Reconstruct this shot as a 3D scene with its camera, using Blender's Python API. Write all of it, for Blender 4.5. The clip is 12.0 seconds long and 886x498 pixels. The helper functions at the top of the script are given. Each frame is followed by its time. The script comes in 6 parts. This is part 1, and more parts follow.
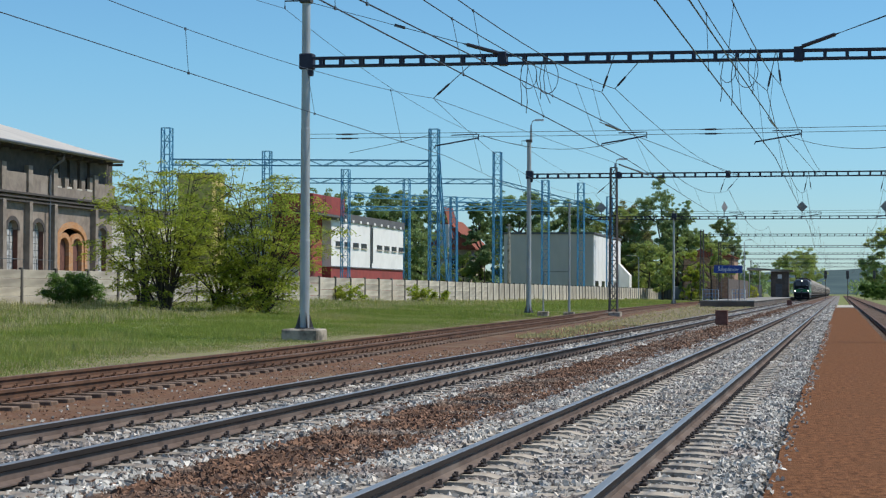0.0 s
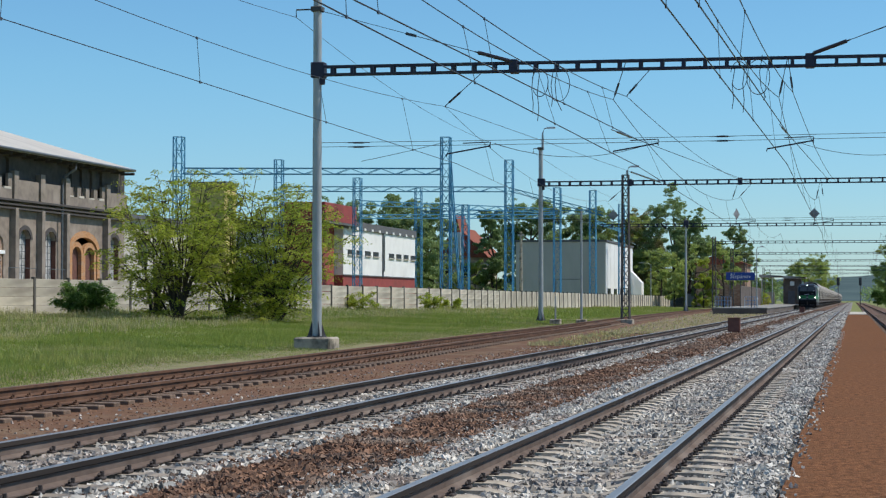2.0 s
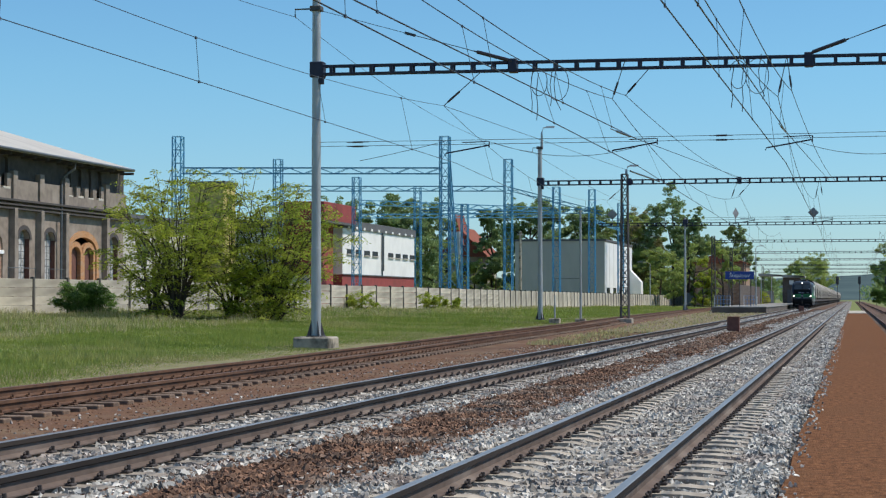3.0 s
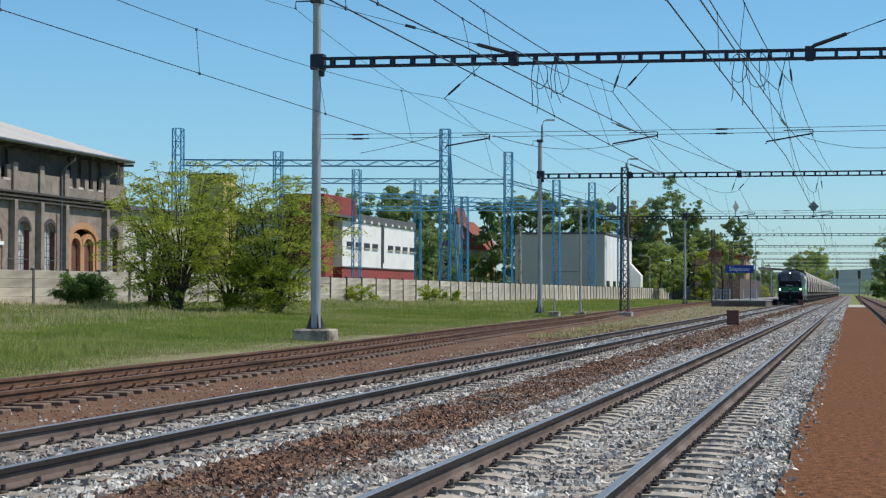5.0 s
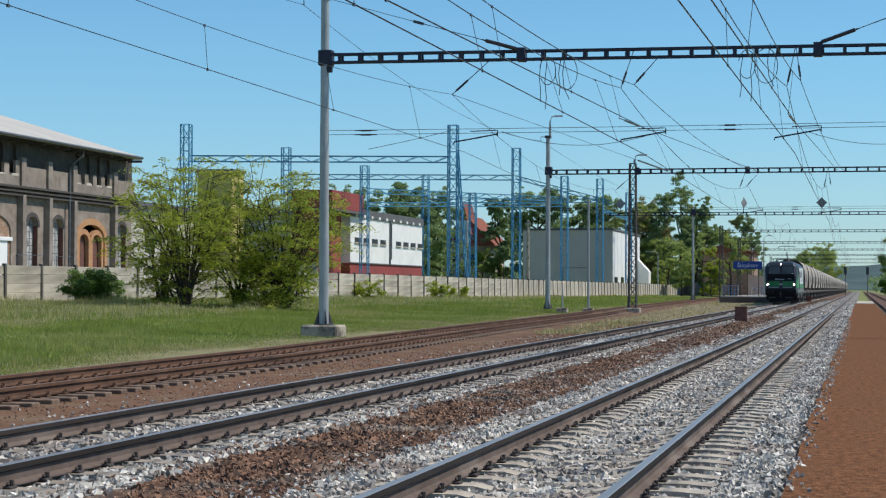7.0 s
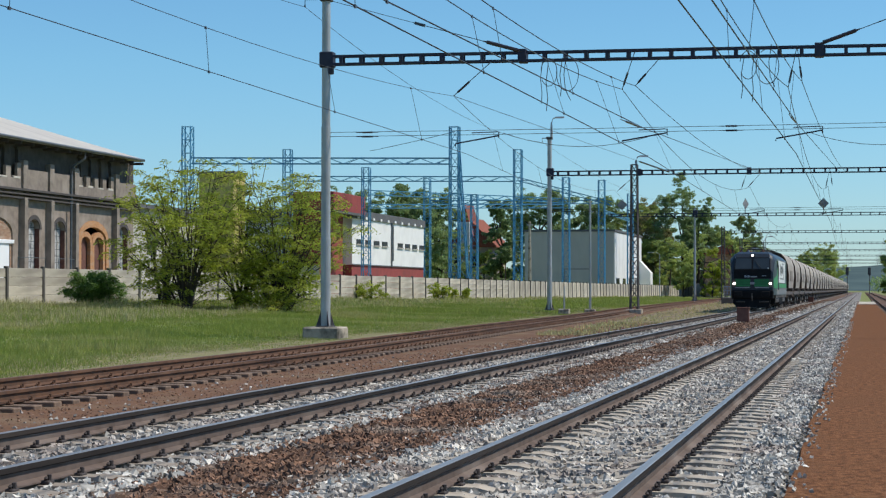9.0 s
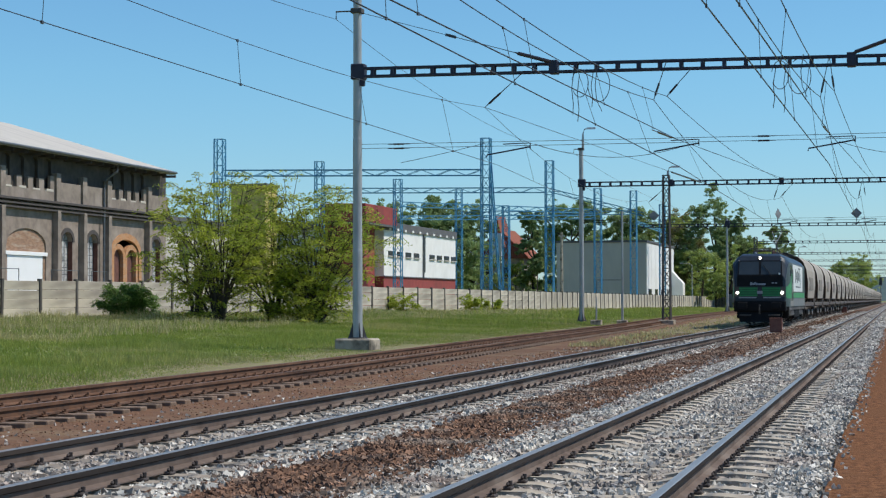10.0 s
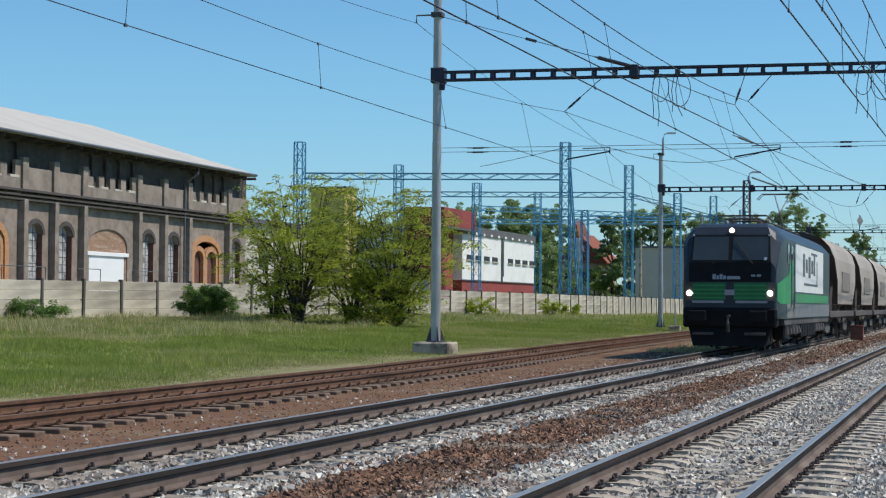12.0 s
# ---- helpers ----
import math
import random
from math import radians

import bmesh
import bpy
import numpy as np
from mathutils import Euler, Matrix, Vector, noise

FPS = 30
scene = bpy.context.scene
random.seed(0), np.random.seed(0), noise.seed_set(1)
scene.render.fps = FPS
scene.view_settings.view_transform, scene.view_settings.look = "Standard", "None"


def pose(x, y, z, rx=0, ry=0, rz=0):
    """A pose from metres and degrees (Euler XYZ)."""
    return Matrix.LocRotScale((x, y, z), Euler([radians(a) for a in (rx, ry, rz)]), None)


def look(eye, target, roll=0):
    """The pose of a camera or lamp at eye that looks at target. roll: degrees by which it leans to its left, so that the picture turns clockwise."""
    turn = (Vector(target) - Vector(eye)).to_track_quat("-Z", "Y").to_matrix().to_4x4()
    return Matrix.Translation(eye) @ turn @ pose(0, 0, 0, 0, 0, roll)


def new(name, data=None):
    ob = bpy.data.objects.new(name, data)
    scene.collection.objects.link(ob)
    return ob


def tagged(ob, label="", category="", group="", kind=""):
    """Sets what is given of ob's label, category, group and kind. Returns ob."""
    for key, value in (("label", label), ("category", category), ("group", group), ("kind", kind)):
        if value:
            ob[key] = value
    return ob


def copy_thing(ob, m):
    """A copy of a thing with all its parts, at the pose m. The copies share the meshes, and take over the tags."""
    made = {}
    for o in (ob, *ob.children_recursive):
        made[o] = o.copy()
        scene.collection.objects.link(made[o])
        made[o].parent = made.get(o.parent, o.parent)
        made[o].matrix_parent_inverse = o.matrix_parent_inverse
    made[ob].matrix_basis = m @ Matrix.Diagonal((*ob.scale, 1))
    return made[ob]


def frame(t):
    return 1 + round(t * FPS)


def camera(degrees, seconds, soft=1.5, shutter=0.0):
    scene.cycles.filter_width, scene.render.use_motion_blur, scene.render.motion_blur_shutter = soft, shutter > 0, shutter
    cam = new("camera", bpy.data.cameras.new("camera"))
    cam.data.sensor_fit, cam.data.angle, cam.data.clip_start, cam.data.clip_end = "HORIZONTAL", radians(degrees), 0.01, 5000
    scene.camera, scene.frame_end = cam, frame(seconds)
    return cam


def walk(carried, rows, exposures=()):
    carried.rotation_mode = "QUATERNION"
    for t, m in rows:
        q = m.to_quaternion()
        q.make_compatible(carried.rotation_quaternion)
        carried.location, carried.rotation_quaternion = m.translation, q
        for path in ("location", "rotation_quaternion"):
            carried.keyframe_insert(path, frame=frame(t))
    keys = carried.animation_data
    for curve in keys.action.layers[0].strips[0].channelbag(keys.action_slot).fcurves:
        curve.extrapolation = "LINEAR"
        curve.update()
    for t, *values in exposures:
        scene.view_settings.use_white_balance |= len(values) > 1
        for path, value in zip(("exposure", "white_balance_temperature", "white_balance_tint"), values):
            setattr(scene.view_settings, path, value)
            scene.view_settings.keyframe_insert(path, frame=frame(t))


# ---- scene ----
# World: x to the right across the tracks, y along the tracks, z up; z = 0 is the top of the rails.
# ---- camera ----
cam = camera(26.73, 12.0, soft=1.25)
EYE = (0.0, 0.0, 1.335)
# seconds, yaw to the left of the tracks, pitch up, roll (degrees)
VIEW = [
    (0.0, 12.045, 1.301, 0.25), (0.5, 12.283, 1.335, 0.26), (1.0, 12.304, 1.4, 0.196), (1.5, 12.368, 1.462, 0.147),
    (2.0, 12.413, 1.547, 0.071), (2.5, 12.378, 1.556, 0.004), (3.0, 12.389, 1.528, 0.001), (4.0, 12.39, 1.42, 0.1),
    (5.0, 12.384, 1.304, 0.195), (5.5, 12.381, 1.258, 0.139), (6.0, 12.47, 1.224, 0.199), (6.5, 12.582, 1.215, 0.268),
    (7.0, 12.629, 1.181, 0.223), (8.0, 12.65, 1.19, 0.15), (9.0, 12.681, 1.23, 0.086), (9.5, 13.204, 1.352, 0.024),
    (10.0, 13.657, 1.581, -0.089), (10.5, 14.144, 1.644, -0.095), (11.0, 14.878, 1.597, 0.162), (11.5, 15.427, 1.583, 0.303),
    (12.0, 16.07, 1.693, 0.433),
]
walk(cam, [(t, pose(*EYE, 90 + pitch, 0, yaw) @ pose(0, 0, 0, 0, 0, roll)) for t, yaw, pitch, roll in VIEW])

# ---- light ----
SUN_EL, SUN_AZ = 55.0, 15.0          # azimuth counted from +x towards +y
world = bpy.data.worlds.new("sky")
scene.world = world
world.use_nodes = True
wn = world.node_tree
sky = wn.nodes.new("ShaderNodeTexSky")
sky.sky_type, sky.sun_disc = "NISHITA", False
sky.sun_elevation, sky.sun_rotation = radians(SUN_EL), radians(90 - SUN_AZ)
sky.air_density, sky.dust_density, sky.ozone_density = 1.0, 0.1, 4.0
hue = wn.nodes.new("ShaderNodeMix")
hue.data_type, hue.blend_type = "RGBA", "MULTIPLY"
hue.inputs[0].default_value = 1.0
# paler blue haze towards the horizon
up = wn.nodes.new("ShaderNodeTexCoord")
split = wn.nodes.new("ShaderNodeSeparateXYZ")
haze = wn.nodes.new("ShaderNodeValToRGB")
haze.color_ramp.elements[0].color, haze.color_ramp.elements[1].color = (0.63, 0.83, 1.05, 1), (0.65, 0.97, 1.09, 1)
haze.color_ramp.elements[1].position = 0.12
wn.links.new(up.outputs["Generated"], split.inputs[0])
wn.links.new(split.outputs[2], haze.inputs[0])
wn.links.new(haze.outputs[0], hue.inputs[7])
wn.links.new(sky.outputs[0], hue.inputs[6])
wn.links.new(hue.outputs[2], wn.nodes["Background"].inputs[0])
wn.nodes["Background"].inputs[1].default_value = 0.117
sun = new("sun", bpy.data.lights.new("sun", "SUN"))
sun.data.energy, sun.data.angle, sun.data.color = 4.1, radians(0.55), (1.0, 0.94, 0.84)
sun.matrix_basis = look((math.cos(radians(SUN_EL)) * math.cos(radians(SUN_AZ)) * 100, math.cos(radians(SUN_EL)) * math.sin(radians(SUN_AZ)) * 100, math.sin(radians(SUN_EL)) * 100), (0, 0, 0))
scene.view_settings.exposure = 0.0


# ---- materials ----
def mat(name, c1, c2, scale=3.0, rough=0.8, metal=0.0, bump=0.0, bump_scale=None, c3=None, big=0.15, rand=0.0, island=0.0, spec=0.5, stretch=(1, 1, 1), emit=0.0, coat=0.0, trans=0.0):
    """Two-scale mix of c1 and c2 (grain and broad patches), stains of c3, an optional random shade per object or island, and fine relief."""
    m = bpy.data.materials.new(name)
    m.use_nodes = True
    nt = m.node_tree
    n, l = nt.nodes, nt.links
    b = n["Principled BSDF"]
    tc = n.new("ShaderNodeTexCoord")
    mp = n.new("ShaderNodeMapping")
    mp.inputs["Scale"].default_value = stretch
    l.new(tc.outputs["Object"], mp.inputs[0])

    def noise_tex(s, detail=4):
        t = n.new("ShaderNodeTexNoise")
        t.inputs["Scale"].default_value, t.inputs["Detail"].default_value = s, detail
        l.new(mp.outputs[0], t.inputs["Vector"])
        return t.outputs["Fac"]

    def mix(f, a, bb, kind="MIX"):
        x = n.new("ShaderNodeMix")
        x.data_type, x.blend_type = "RGBA", kind
        for sock, v in ((x.inputs[0], f), (x.inputs[6], a), (x.inputs[7], bb)):
            if hasattr(v, "links"):
                l.new(v, sock)
            elif isinstance(v, tuple):
                sock.default_value = (*v, 1)
            else:
                sock.default_value = v
        return x.outputs[2]

    def ramp(f, lo, hi):
        r = n.new("ShaderNodeMapRange")
        r.inputs[1].default_value, r.inputs[2].default_value = lo, hi
        l.new(f, r.inputs[0])
        return r.outputs[0]

    col = mix(ramp(noise_tex(scale, 6), 0.35, 0.65), c1, c2)
    if c3:
        col = mix(ramp(noise_tex(scale * big, 5), 0.5, 0.68), col, c3)
    for amount, node, out in ((rand, "ShaderNodeObjectInfo", "Random"), (island, "ShaderNodeNewGeometry", "Random Per Island")):
        if amount:
            g = n.new(node)
            r = n.new("ShaderNodeMapRange")
            r.inputs[3].default_value, r.inputs[4].default_value = 1 - amount, 1 + amount
            l.new(g.outputs[out], r.inputs[0])
            cb = n.new("ShaderNodeCombineColor")
            for k in range(3):
                l.new(r.outputs[0], cb.inputs[k])
            col = mix(1.0, col, cb.outputs[0], "MULTIPLY")
    l.new(col, b.inputs["Base Color"])
    b.inputs["Roughness"].default_value, b.inputs["Metallic"].default_value = rough, metal
    b.inputs["Specular IOR Level"].default_value = spec
    b.inputs["Coat Weight"].default_value = coat
    if trans:
        t = n.new("ShaderNodeBsdfTranslucent")
        l.new(col, t.inputs[0])
        ms = n.new("ShaderNodeMixShader")
        ms.inputs[0].default_value = trans
        l.new(b.outputs[0], ms.inputs[1])
        l.new(t.outputs[0], ms.inputs[2])
        l.new(ms.outputs[0], n["Material Output"].inputs[0])
    if emit:
        l.new(col, b.inputs["Emission Color"])
        b.inputs["Emission Strength"].default_value = emit
    if bump:
        bp = n.new("ShaderNodeBump")
        bp.inputs["Strength"].default_value, bp.inputs["Distance"].default_value = bump, 0.02
        l.new(noise_tex(bump_scale or scale * 4, 3), bp.inputs["Height"])
        l.new(bp.outputs[0], b.inputs["Normal"])
    return m


M = dict(
    rail_top=mat("rail_top", (0.36, 0.34, 0.32), (0.27, 0.252, 0.236), 6, 0.38, 0.5, stretch=(1, 0.05, 1)),
    rail_side=mat("rail_side", (0.155, 0.117, 0.099), (0.115, 0.086, 0.072), 5, 0.9, c3=(0.205, 0.165, 0.14), spec=0.1),
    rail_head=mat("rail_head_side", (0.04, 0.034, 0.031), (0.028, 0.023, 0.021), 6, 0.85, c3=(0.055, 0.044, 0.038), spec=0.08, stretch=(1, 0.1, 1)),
    rail_rust_top=mat("rail_rust_top", (0.15, 0.085, 0.055), (0.105, 0.058, 0.038), 6, 0.75, stretch=(1, 0.1, 1)),
    rail_rust=mat("rail_rust", (0.13, 0.06, 0.03), (0.078, 0.038, 0.021), 6, 0.9, c3=(0.155, 0.08, 0.046)),
    sleeper=mat("sleeper_concrete", (0.46, 0.395, 0.31), (0.36, 0.305, 0.24), 7, 0.9, bump=0.3, c3=(0.24, 0.19, 0.15), rand=0.12),
    sleeper_grimy=mat("sleeper_grimy", (0.33, 0.275, 0.215), (0.25, 0.205, 0.16), 7, 0.9, bump=0.3, c3=(0.18, 0.145, 0.115), rand=0.15),
    sleeper_wood=mat("sleeper_wood", (0.215, 0.145, 0.10), (0.14, 0.092, 0.063), 9, 0.9, bump=0.4, rand=0.2),
    clip=mat("clip_iron", (0.06, 0.045, 0.04), (0.035, 0.028, 0.026), 9, 0.8),
    stone_grey=mat("stone_grey", (0.55, 0.512, 0.45), (0.355, 0.328, 0.288), 3, 0.9, island=0.6, c3=(0.26, 0.21, 0.18), big=0.25),
    stone_brown=mat("stone_brown", (0.22, 0.118, 0.07), (0.13, 0.067, 0.039), 3, 0.9, island=0.6, c3=(0.25, 0.19, 0.145), big=0.3),
    bed_grey=mat("bed_grey", (0.30, 0.28, 0.26), (0.12, 0.11, 0.10), 14, 0.95, bump=1.0, bump_scale=16, c3=(0.20, 0.165, 0.14), big=0.03),
    bed_brown=mat("bed_brown", (0.16, 0.082, 0.047), (0.07, 0.038, 0.023), 14, 0.95, bump=1.0, bump_scale=16, c3=(0.17, 0.105, 0.07), big=0.03),
    path=mat("path_gravel", (0.235, 0.11, 0.054), (0.115, 0.053, 0.028), 14, 0.95, bump=1.0, bump_scale=40, c3=(0.165, 0.08, 0.041), big=0.12, spec=0.03, stretch=(1, 0.5, 1)),
    verge=mat("dry_verge", (0.27, 0.235, 0.11), (0.19, 0.175, 0.072), 2.0, 0.95, bump=0.6, bump_scale=20, c3=(0.20, 0.15, 0.085), big=0.15),
    cinder=mat("cinder_verge", (0.225, 0.165, 0.09), (0.155, 0.11, 0.058), 3.0, 0.95, bump=0.6, bump_scale=20, c3=(0.24, 0.205, 0.105), big=0.15),
    dirt=mat("cinder_dirt", (0.185, 0.086, 0.036), (0.108, 0.049, 0.02), 16, 0.95, bump=0.6, bump_scale=30, c3=(0.19, 0.12, 0.063), big=0.05),
    soil=mat("grass_soil", (0.195, 0.22, 0.053), (0.14, 0.17, 0.038), 1.2, 0.95, bump=0.5, c3=(0.241, 0.218, 0.086), big=0.12),
    grass=mat("grass_blade", (0.295, 0.345, 0.078), (0.22, 0.285, 0.058), 0.35, 0.7, island=0.14, c3=(0.39, 0.38, 0.15), big=0.4, trans=0.5, spec=0.2),
    dry=mat("dry_grass", (0.50, 0.45, 0.23), (0.39, 0.36, 0.165), 0.5, 0.8, island=0.3, trans=0.4, spec=0.2),
    leaf_bush=mat("leaf_bush", (0.41, 0.46, 0.06), (0.31, 0.38, 0.05), 0.5, 0.5, island=0.3, trans=0.66, spec=0.4, c3=(0.43, 0.44, 0.075), big=0.6),
    leaf_low=mat("leaf_low", (0.156, 0.258, 0.052), (0.102, 0.187, 0.041), 0.6, 0.6, island=0.4, trans=0.4, spec=0.3),
    leaf_tree=mat("leaf_tree", (0.45, 0.52, 0.16), (0.35, 0.42, 0.13), 0.2, 0.6, island=0.25, trans=0.5, spec=0.25, c3=(0.28, 0.30, 0.085), big=0.5),
    leaf_dark=mat("leaf_dark", (0.31, 0.40, 0.16), (0.23, 0.31, 0.13), 0.2, 0.6, island=0.25, trans=0.4, spec=0.25),
    leaf_bronze=mat("leaf_bronze", (0.36, 0.33, 0.14), (0.27, 0.25, 0.11), 0.2, 0.6, island=0.25, trans=0.4, spec=0.3),
    bark=mat("bark", (0.075, 0.058, 0.045), (0.045, 0.035, 0.028), 8, 0.95, bump=0.6),
    galv=mat("galvanised_steel", (0.43, 0.44, 0.44), (0.33, 0.34, 0.34), 4, 0.5, 0.35, c3=(0.27, 0.25, 0.23), stretch=(1, 1, 0.3)),
    plate=mat("sign_plate", (0.26, 0.26, 0.27), (0.20, 0.20, 0.21), 4, 0.6, c3=(0.15, 0.15, 0.16)),
    beam=mat("beam_steel", (0.026, 0.028, 0.055), (0.017, 0.019, 0.04), 5, 0.6, 0.1, c3=(0.04, 0.036, 0.05)),
    mast=mat("mast_steel", (0.10, 0.095, 0.095), (0.065, 0.06, 0.06), 5, 0.7, 0.2, c3=(0.12, 0.08, 0.06)),
    wire=mat("wire_copper", (0.06, 0.065, 0.075), (0.045, 0.05, 0.055), 5, 0.5, 0.4),
    insul=mat("insulator", (0.05, 0.04, 0.045), (0.035, 0.03, 0.035), 5, 0.3),
    blue=mat("blue_lattice", (0.06, 0.26, 0.44), (0.045, 0.20, 0.36), 2, 0.5, c3=(0.12, 0.36, 0.52), big=0.4),
    concrete=mat("fence_concrete", (0.56, 0.50, 0.405), (0.42, 0.375, 0.305), 2.2, 0.95, bump=0.35, c3=(0.34, 0.30, 0.245), big=0.6, rand=0.2),
    # posts coloured dark to draw the shadow line between fence panels
    post=mat("fence_post_shade", (0.10, 0.09, 0.08), (0.07, 0.064, 0.058), 4, 0.95, bump=0.3, rand=0.15),
    block=mat("footing_concrete", (0.42, 0.365, 0.29), (0.32, 0.275, 0.22), 4, 0.95, bump=0.4, c3=(0.10, 0.088, 0.07), big=0.5),
)


# ---- mesh helpers ----
def finish(name, bm, material, parent=None, label="", smooth=False):
    me = bpy.data.meshes.new(name)
    bm.normal_update()
    bm.to_mesh(me)
    bm.free()
    return link(name, me, material, parent, label, smooth)


def link(name, me, material, parent=None, label="", smooth=False):
    for x in (material if isinstance(material, (list, tuple)) else [material]):
        me.materials.append(x)
    if smooth:
        me.shade_smooth()
    ob = new(name, me)
    ob.parent = parent
    if label:
        tagged(ob, label)
    return ob


part = finish


def thing(name, label, category, m=None, group="", kind=""):
    ob = new(name)
    ob.empty_display_size = 0.2
    if m is not None:
        ob.matrix_basis = m
    return tagged(ob, label, category, group, kind)


def box(bm, lo, hi, mi=0, bevel=0.0, m=None):
    r = bmesh.ops.create_cube(bm, size=1)
    vs = r["verts"]
    c, s = [(a + b) / 2 for a, b in zip(lo, hi)], [abs(b - a) for a, b in zip(lo, hi)]
    for v in vs:
        v.co = Vector((v.co.x * s[0] + c[0], v.co.y * s[1] + c[1], v.co.z * s[2] + c[2]))
        if m is not None:
            v.co = m @ v.co
    fs = {f for v in vs for f in v.link_faces}
    for f in fs:
        f.material_index = mi
    if bevel:
        es = {e for f in fs for e in f.edges}
        out = bmesh.ops.bevel(bm, geom=list(es), offset=bevel, segments=1, affect="EDGES")
        for f in out["faces"]:
            f.material_index = mi
    return vs


def tube(bm, pts, radii, sides=8, cap=True, mi=0):
    rings = []
    n = len(pts)
    pts = [Vector(p) for p in pts]
    if not hasattr(radii, "__len__"):
        radii = [radii] * n
    radii = [float(r) for r in radii]
    for i, p in enumerate(pts):
        d = (pts[min(i + 1, n - 1)] - pts[max(i - 1, 0)]).normalized()
        a = d.cross(Vector((0, 0, 1)) if abs(d.z) < 0.9 else Vector((1, 0, 0))).normalized()
        b = d.cross(a)
        rings.append([bm.verts.new(p + radii[i] * (math.cos(2 * math.pi * k / sides) * a + math.sin(2 * math.pi * k / sides) * b)) for k in range(sides)])
    for r, s in zip(rings, rings[1:]):
        for k in range(sides):
            f = bm.faces.new((r[k], r[(k + 1) % sides], s[(k + 1) % sides], s[k]))
            f.material_index = mi
    if cap:
        for r in (rings[0][::-1], rings[-1]):
            f = bm.faces.new(r)
            f.material_index = mi


def bar(bm, a, b, w, mi=0):
    """A square bar from a to b."""
    a, b = Vector(a), Vector(b)
    d = b - a
    q = d.to_track_quat("Z", "Y").to_matrix().to_4x4()
    box(bm, (-w / 2, -w / 2, 0), (w / 2, w / 2, d.length), mi, m=Matrix.Translation(a) @ q)


def loft(bm, sections, closed=True, cap=True, mi=0):
    """Skin over a row of point lists of equal length."""
    rings = [[bm.verts.new(p) for p in s] for s in sections]
    k = len(rings[0])
    out = []
    for r, s in zip(rings, rings[1:]):
        for i in range(k if closed else k - 1):
            f = bm.faces.new((r[i], r[(i + 1) % k], s[(i + 1) % k], s[i]))
            f.material_index = mi
            out.append(f)
    if cap and closed:
        for r in (rings[0][::-1], rings[-1]):
            f = bm.faces.new(r)
            f.material_index = mi
            out.append(f)
    return out


def wire(name, pts, r, material, parent=None, label=""):
    bm = bmesh.new()
    tube(bm, pts, r, 5, False)
    return finish(name, bm, material, parent, label)


def mesh_np(name, verts, faces):
    """A mesh from numpy arrays of points and of equal-sided faces."""
    me = bpy.data.meshes.new(name)
    nf, k = faces.shape
    me.vertices.add(len(verts))
    me.vertices.foreach_set("co", verts.astype(np.float32).ravel())
    me.loops.add(nf * k)
    me.loops.foreach_set("vertex_index", faces.astype(np.int32).ravel())
    me.polygons.add(nf)
    me.polygons.foreach_set("loop_start", np.arange(nf, dtype=np.int32) * k)
    me.update(calc_edges=True)
    me.validate()
    me.shade_flat()
    return me


rng = np.random.default_rng(7)


# ---- ground and terrain ----
def siding_x(y):
    """Centre line of the rusty siding, which bends away from the platform."""
    return float(np.interp(y, [-60, 24, 38, 64, 98, 140, 215, 330, 480], [-11.6, -11.65, -11.95, -13.2, -14.3, -16.4, -19.0, -21.5, -24.0]))


def ground_z(x, y):
    a = siding_x(y) - x
    t = min(max((a - 2.0) / 26.0, 0), 1)
    return -0.32 + 0.75 * t * t * (3 - 2 * t) * min(1, 0.35 + max(y, 0) / 150)


def build_ground():
    ys = [-200, -60, -20, 0, 10, 20, 30, 40, 50, 60, 75, 90, 110, 130, 160, 200, 260, 330, 420, 600, 1000, 2000, 4500]
    offs = [4500, 2000, 800, 300, 150, 90, 60, 45, 36, 28, 22, 16, 12, 9, 6, 4, 2.0]
    bm = bmesh.new()
    grid = []
    for y in ys:
        row = [bm.verts.new((siding_x(y) - o, y, ground_z(siding_x(y) - o, y))) for o in offs]
        row += [bm.verts.new((x, y, -0.36)) for x in (-0.8, 8, 20, 60, 300, 1500, 4500)]
        grid.append(row)
    for r, s in zip(grid, grid[1:]):
        for i in range(len(r) - 1):
            bm.faces.new((r[i], r[i + 1], s[i + 1], s[i]))
    tagged(finish("ground", bm, M["soil"], smooth=True), "grassy ground beside the railway tracks", "ground", kind="structure")


build_ground()


def strip(name, x0, x1, y0, y1, z, material, label, category, edge=0.12, thick=0.2, step=1.5, follow=False):
    """A bed of gravel with uneven edges, as a thin slab."""
    bm = bmesh.new()
    ys = np.arange(y0, min(y1, 130), step).tolist() + np.linspace(min(y1, 130), y1, 20).tolist()
    rows = []
    for y in ys:
        e0, e1 = [edge * noise.noise((y * 0.9, k * 7.3, z)) for k in (1, 2)]
        o = siding_x(y) if follow else 0
        rows.append([(x0 + e0 + o - 0.1, y, z - thick), (x0 + e0 + o, y, z), (x1 + e1 + o, y, z), (x1 + e1 + o + 0.1, y, z - thick)])
    loft(bm, rows, closed=False)
    return tagged(finish(name, bm, material), label, category, kind="structure")


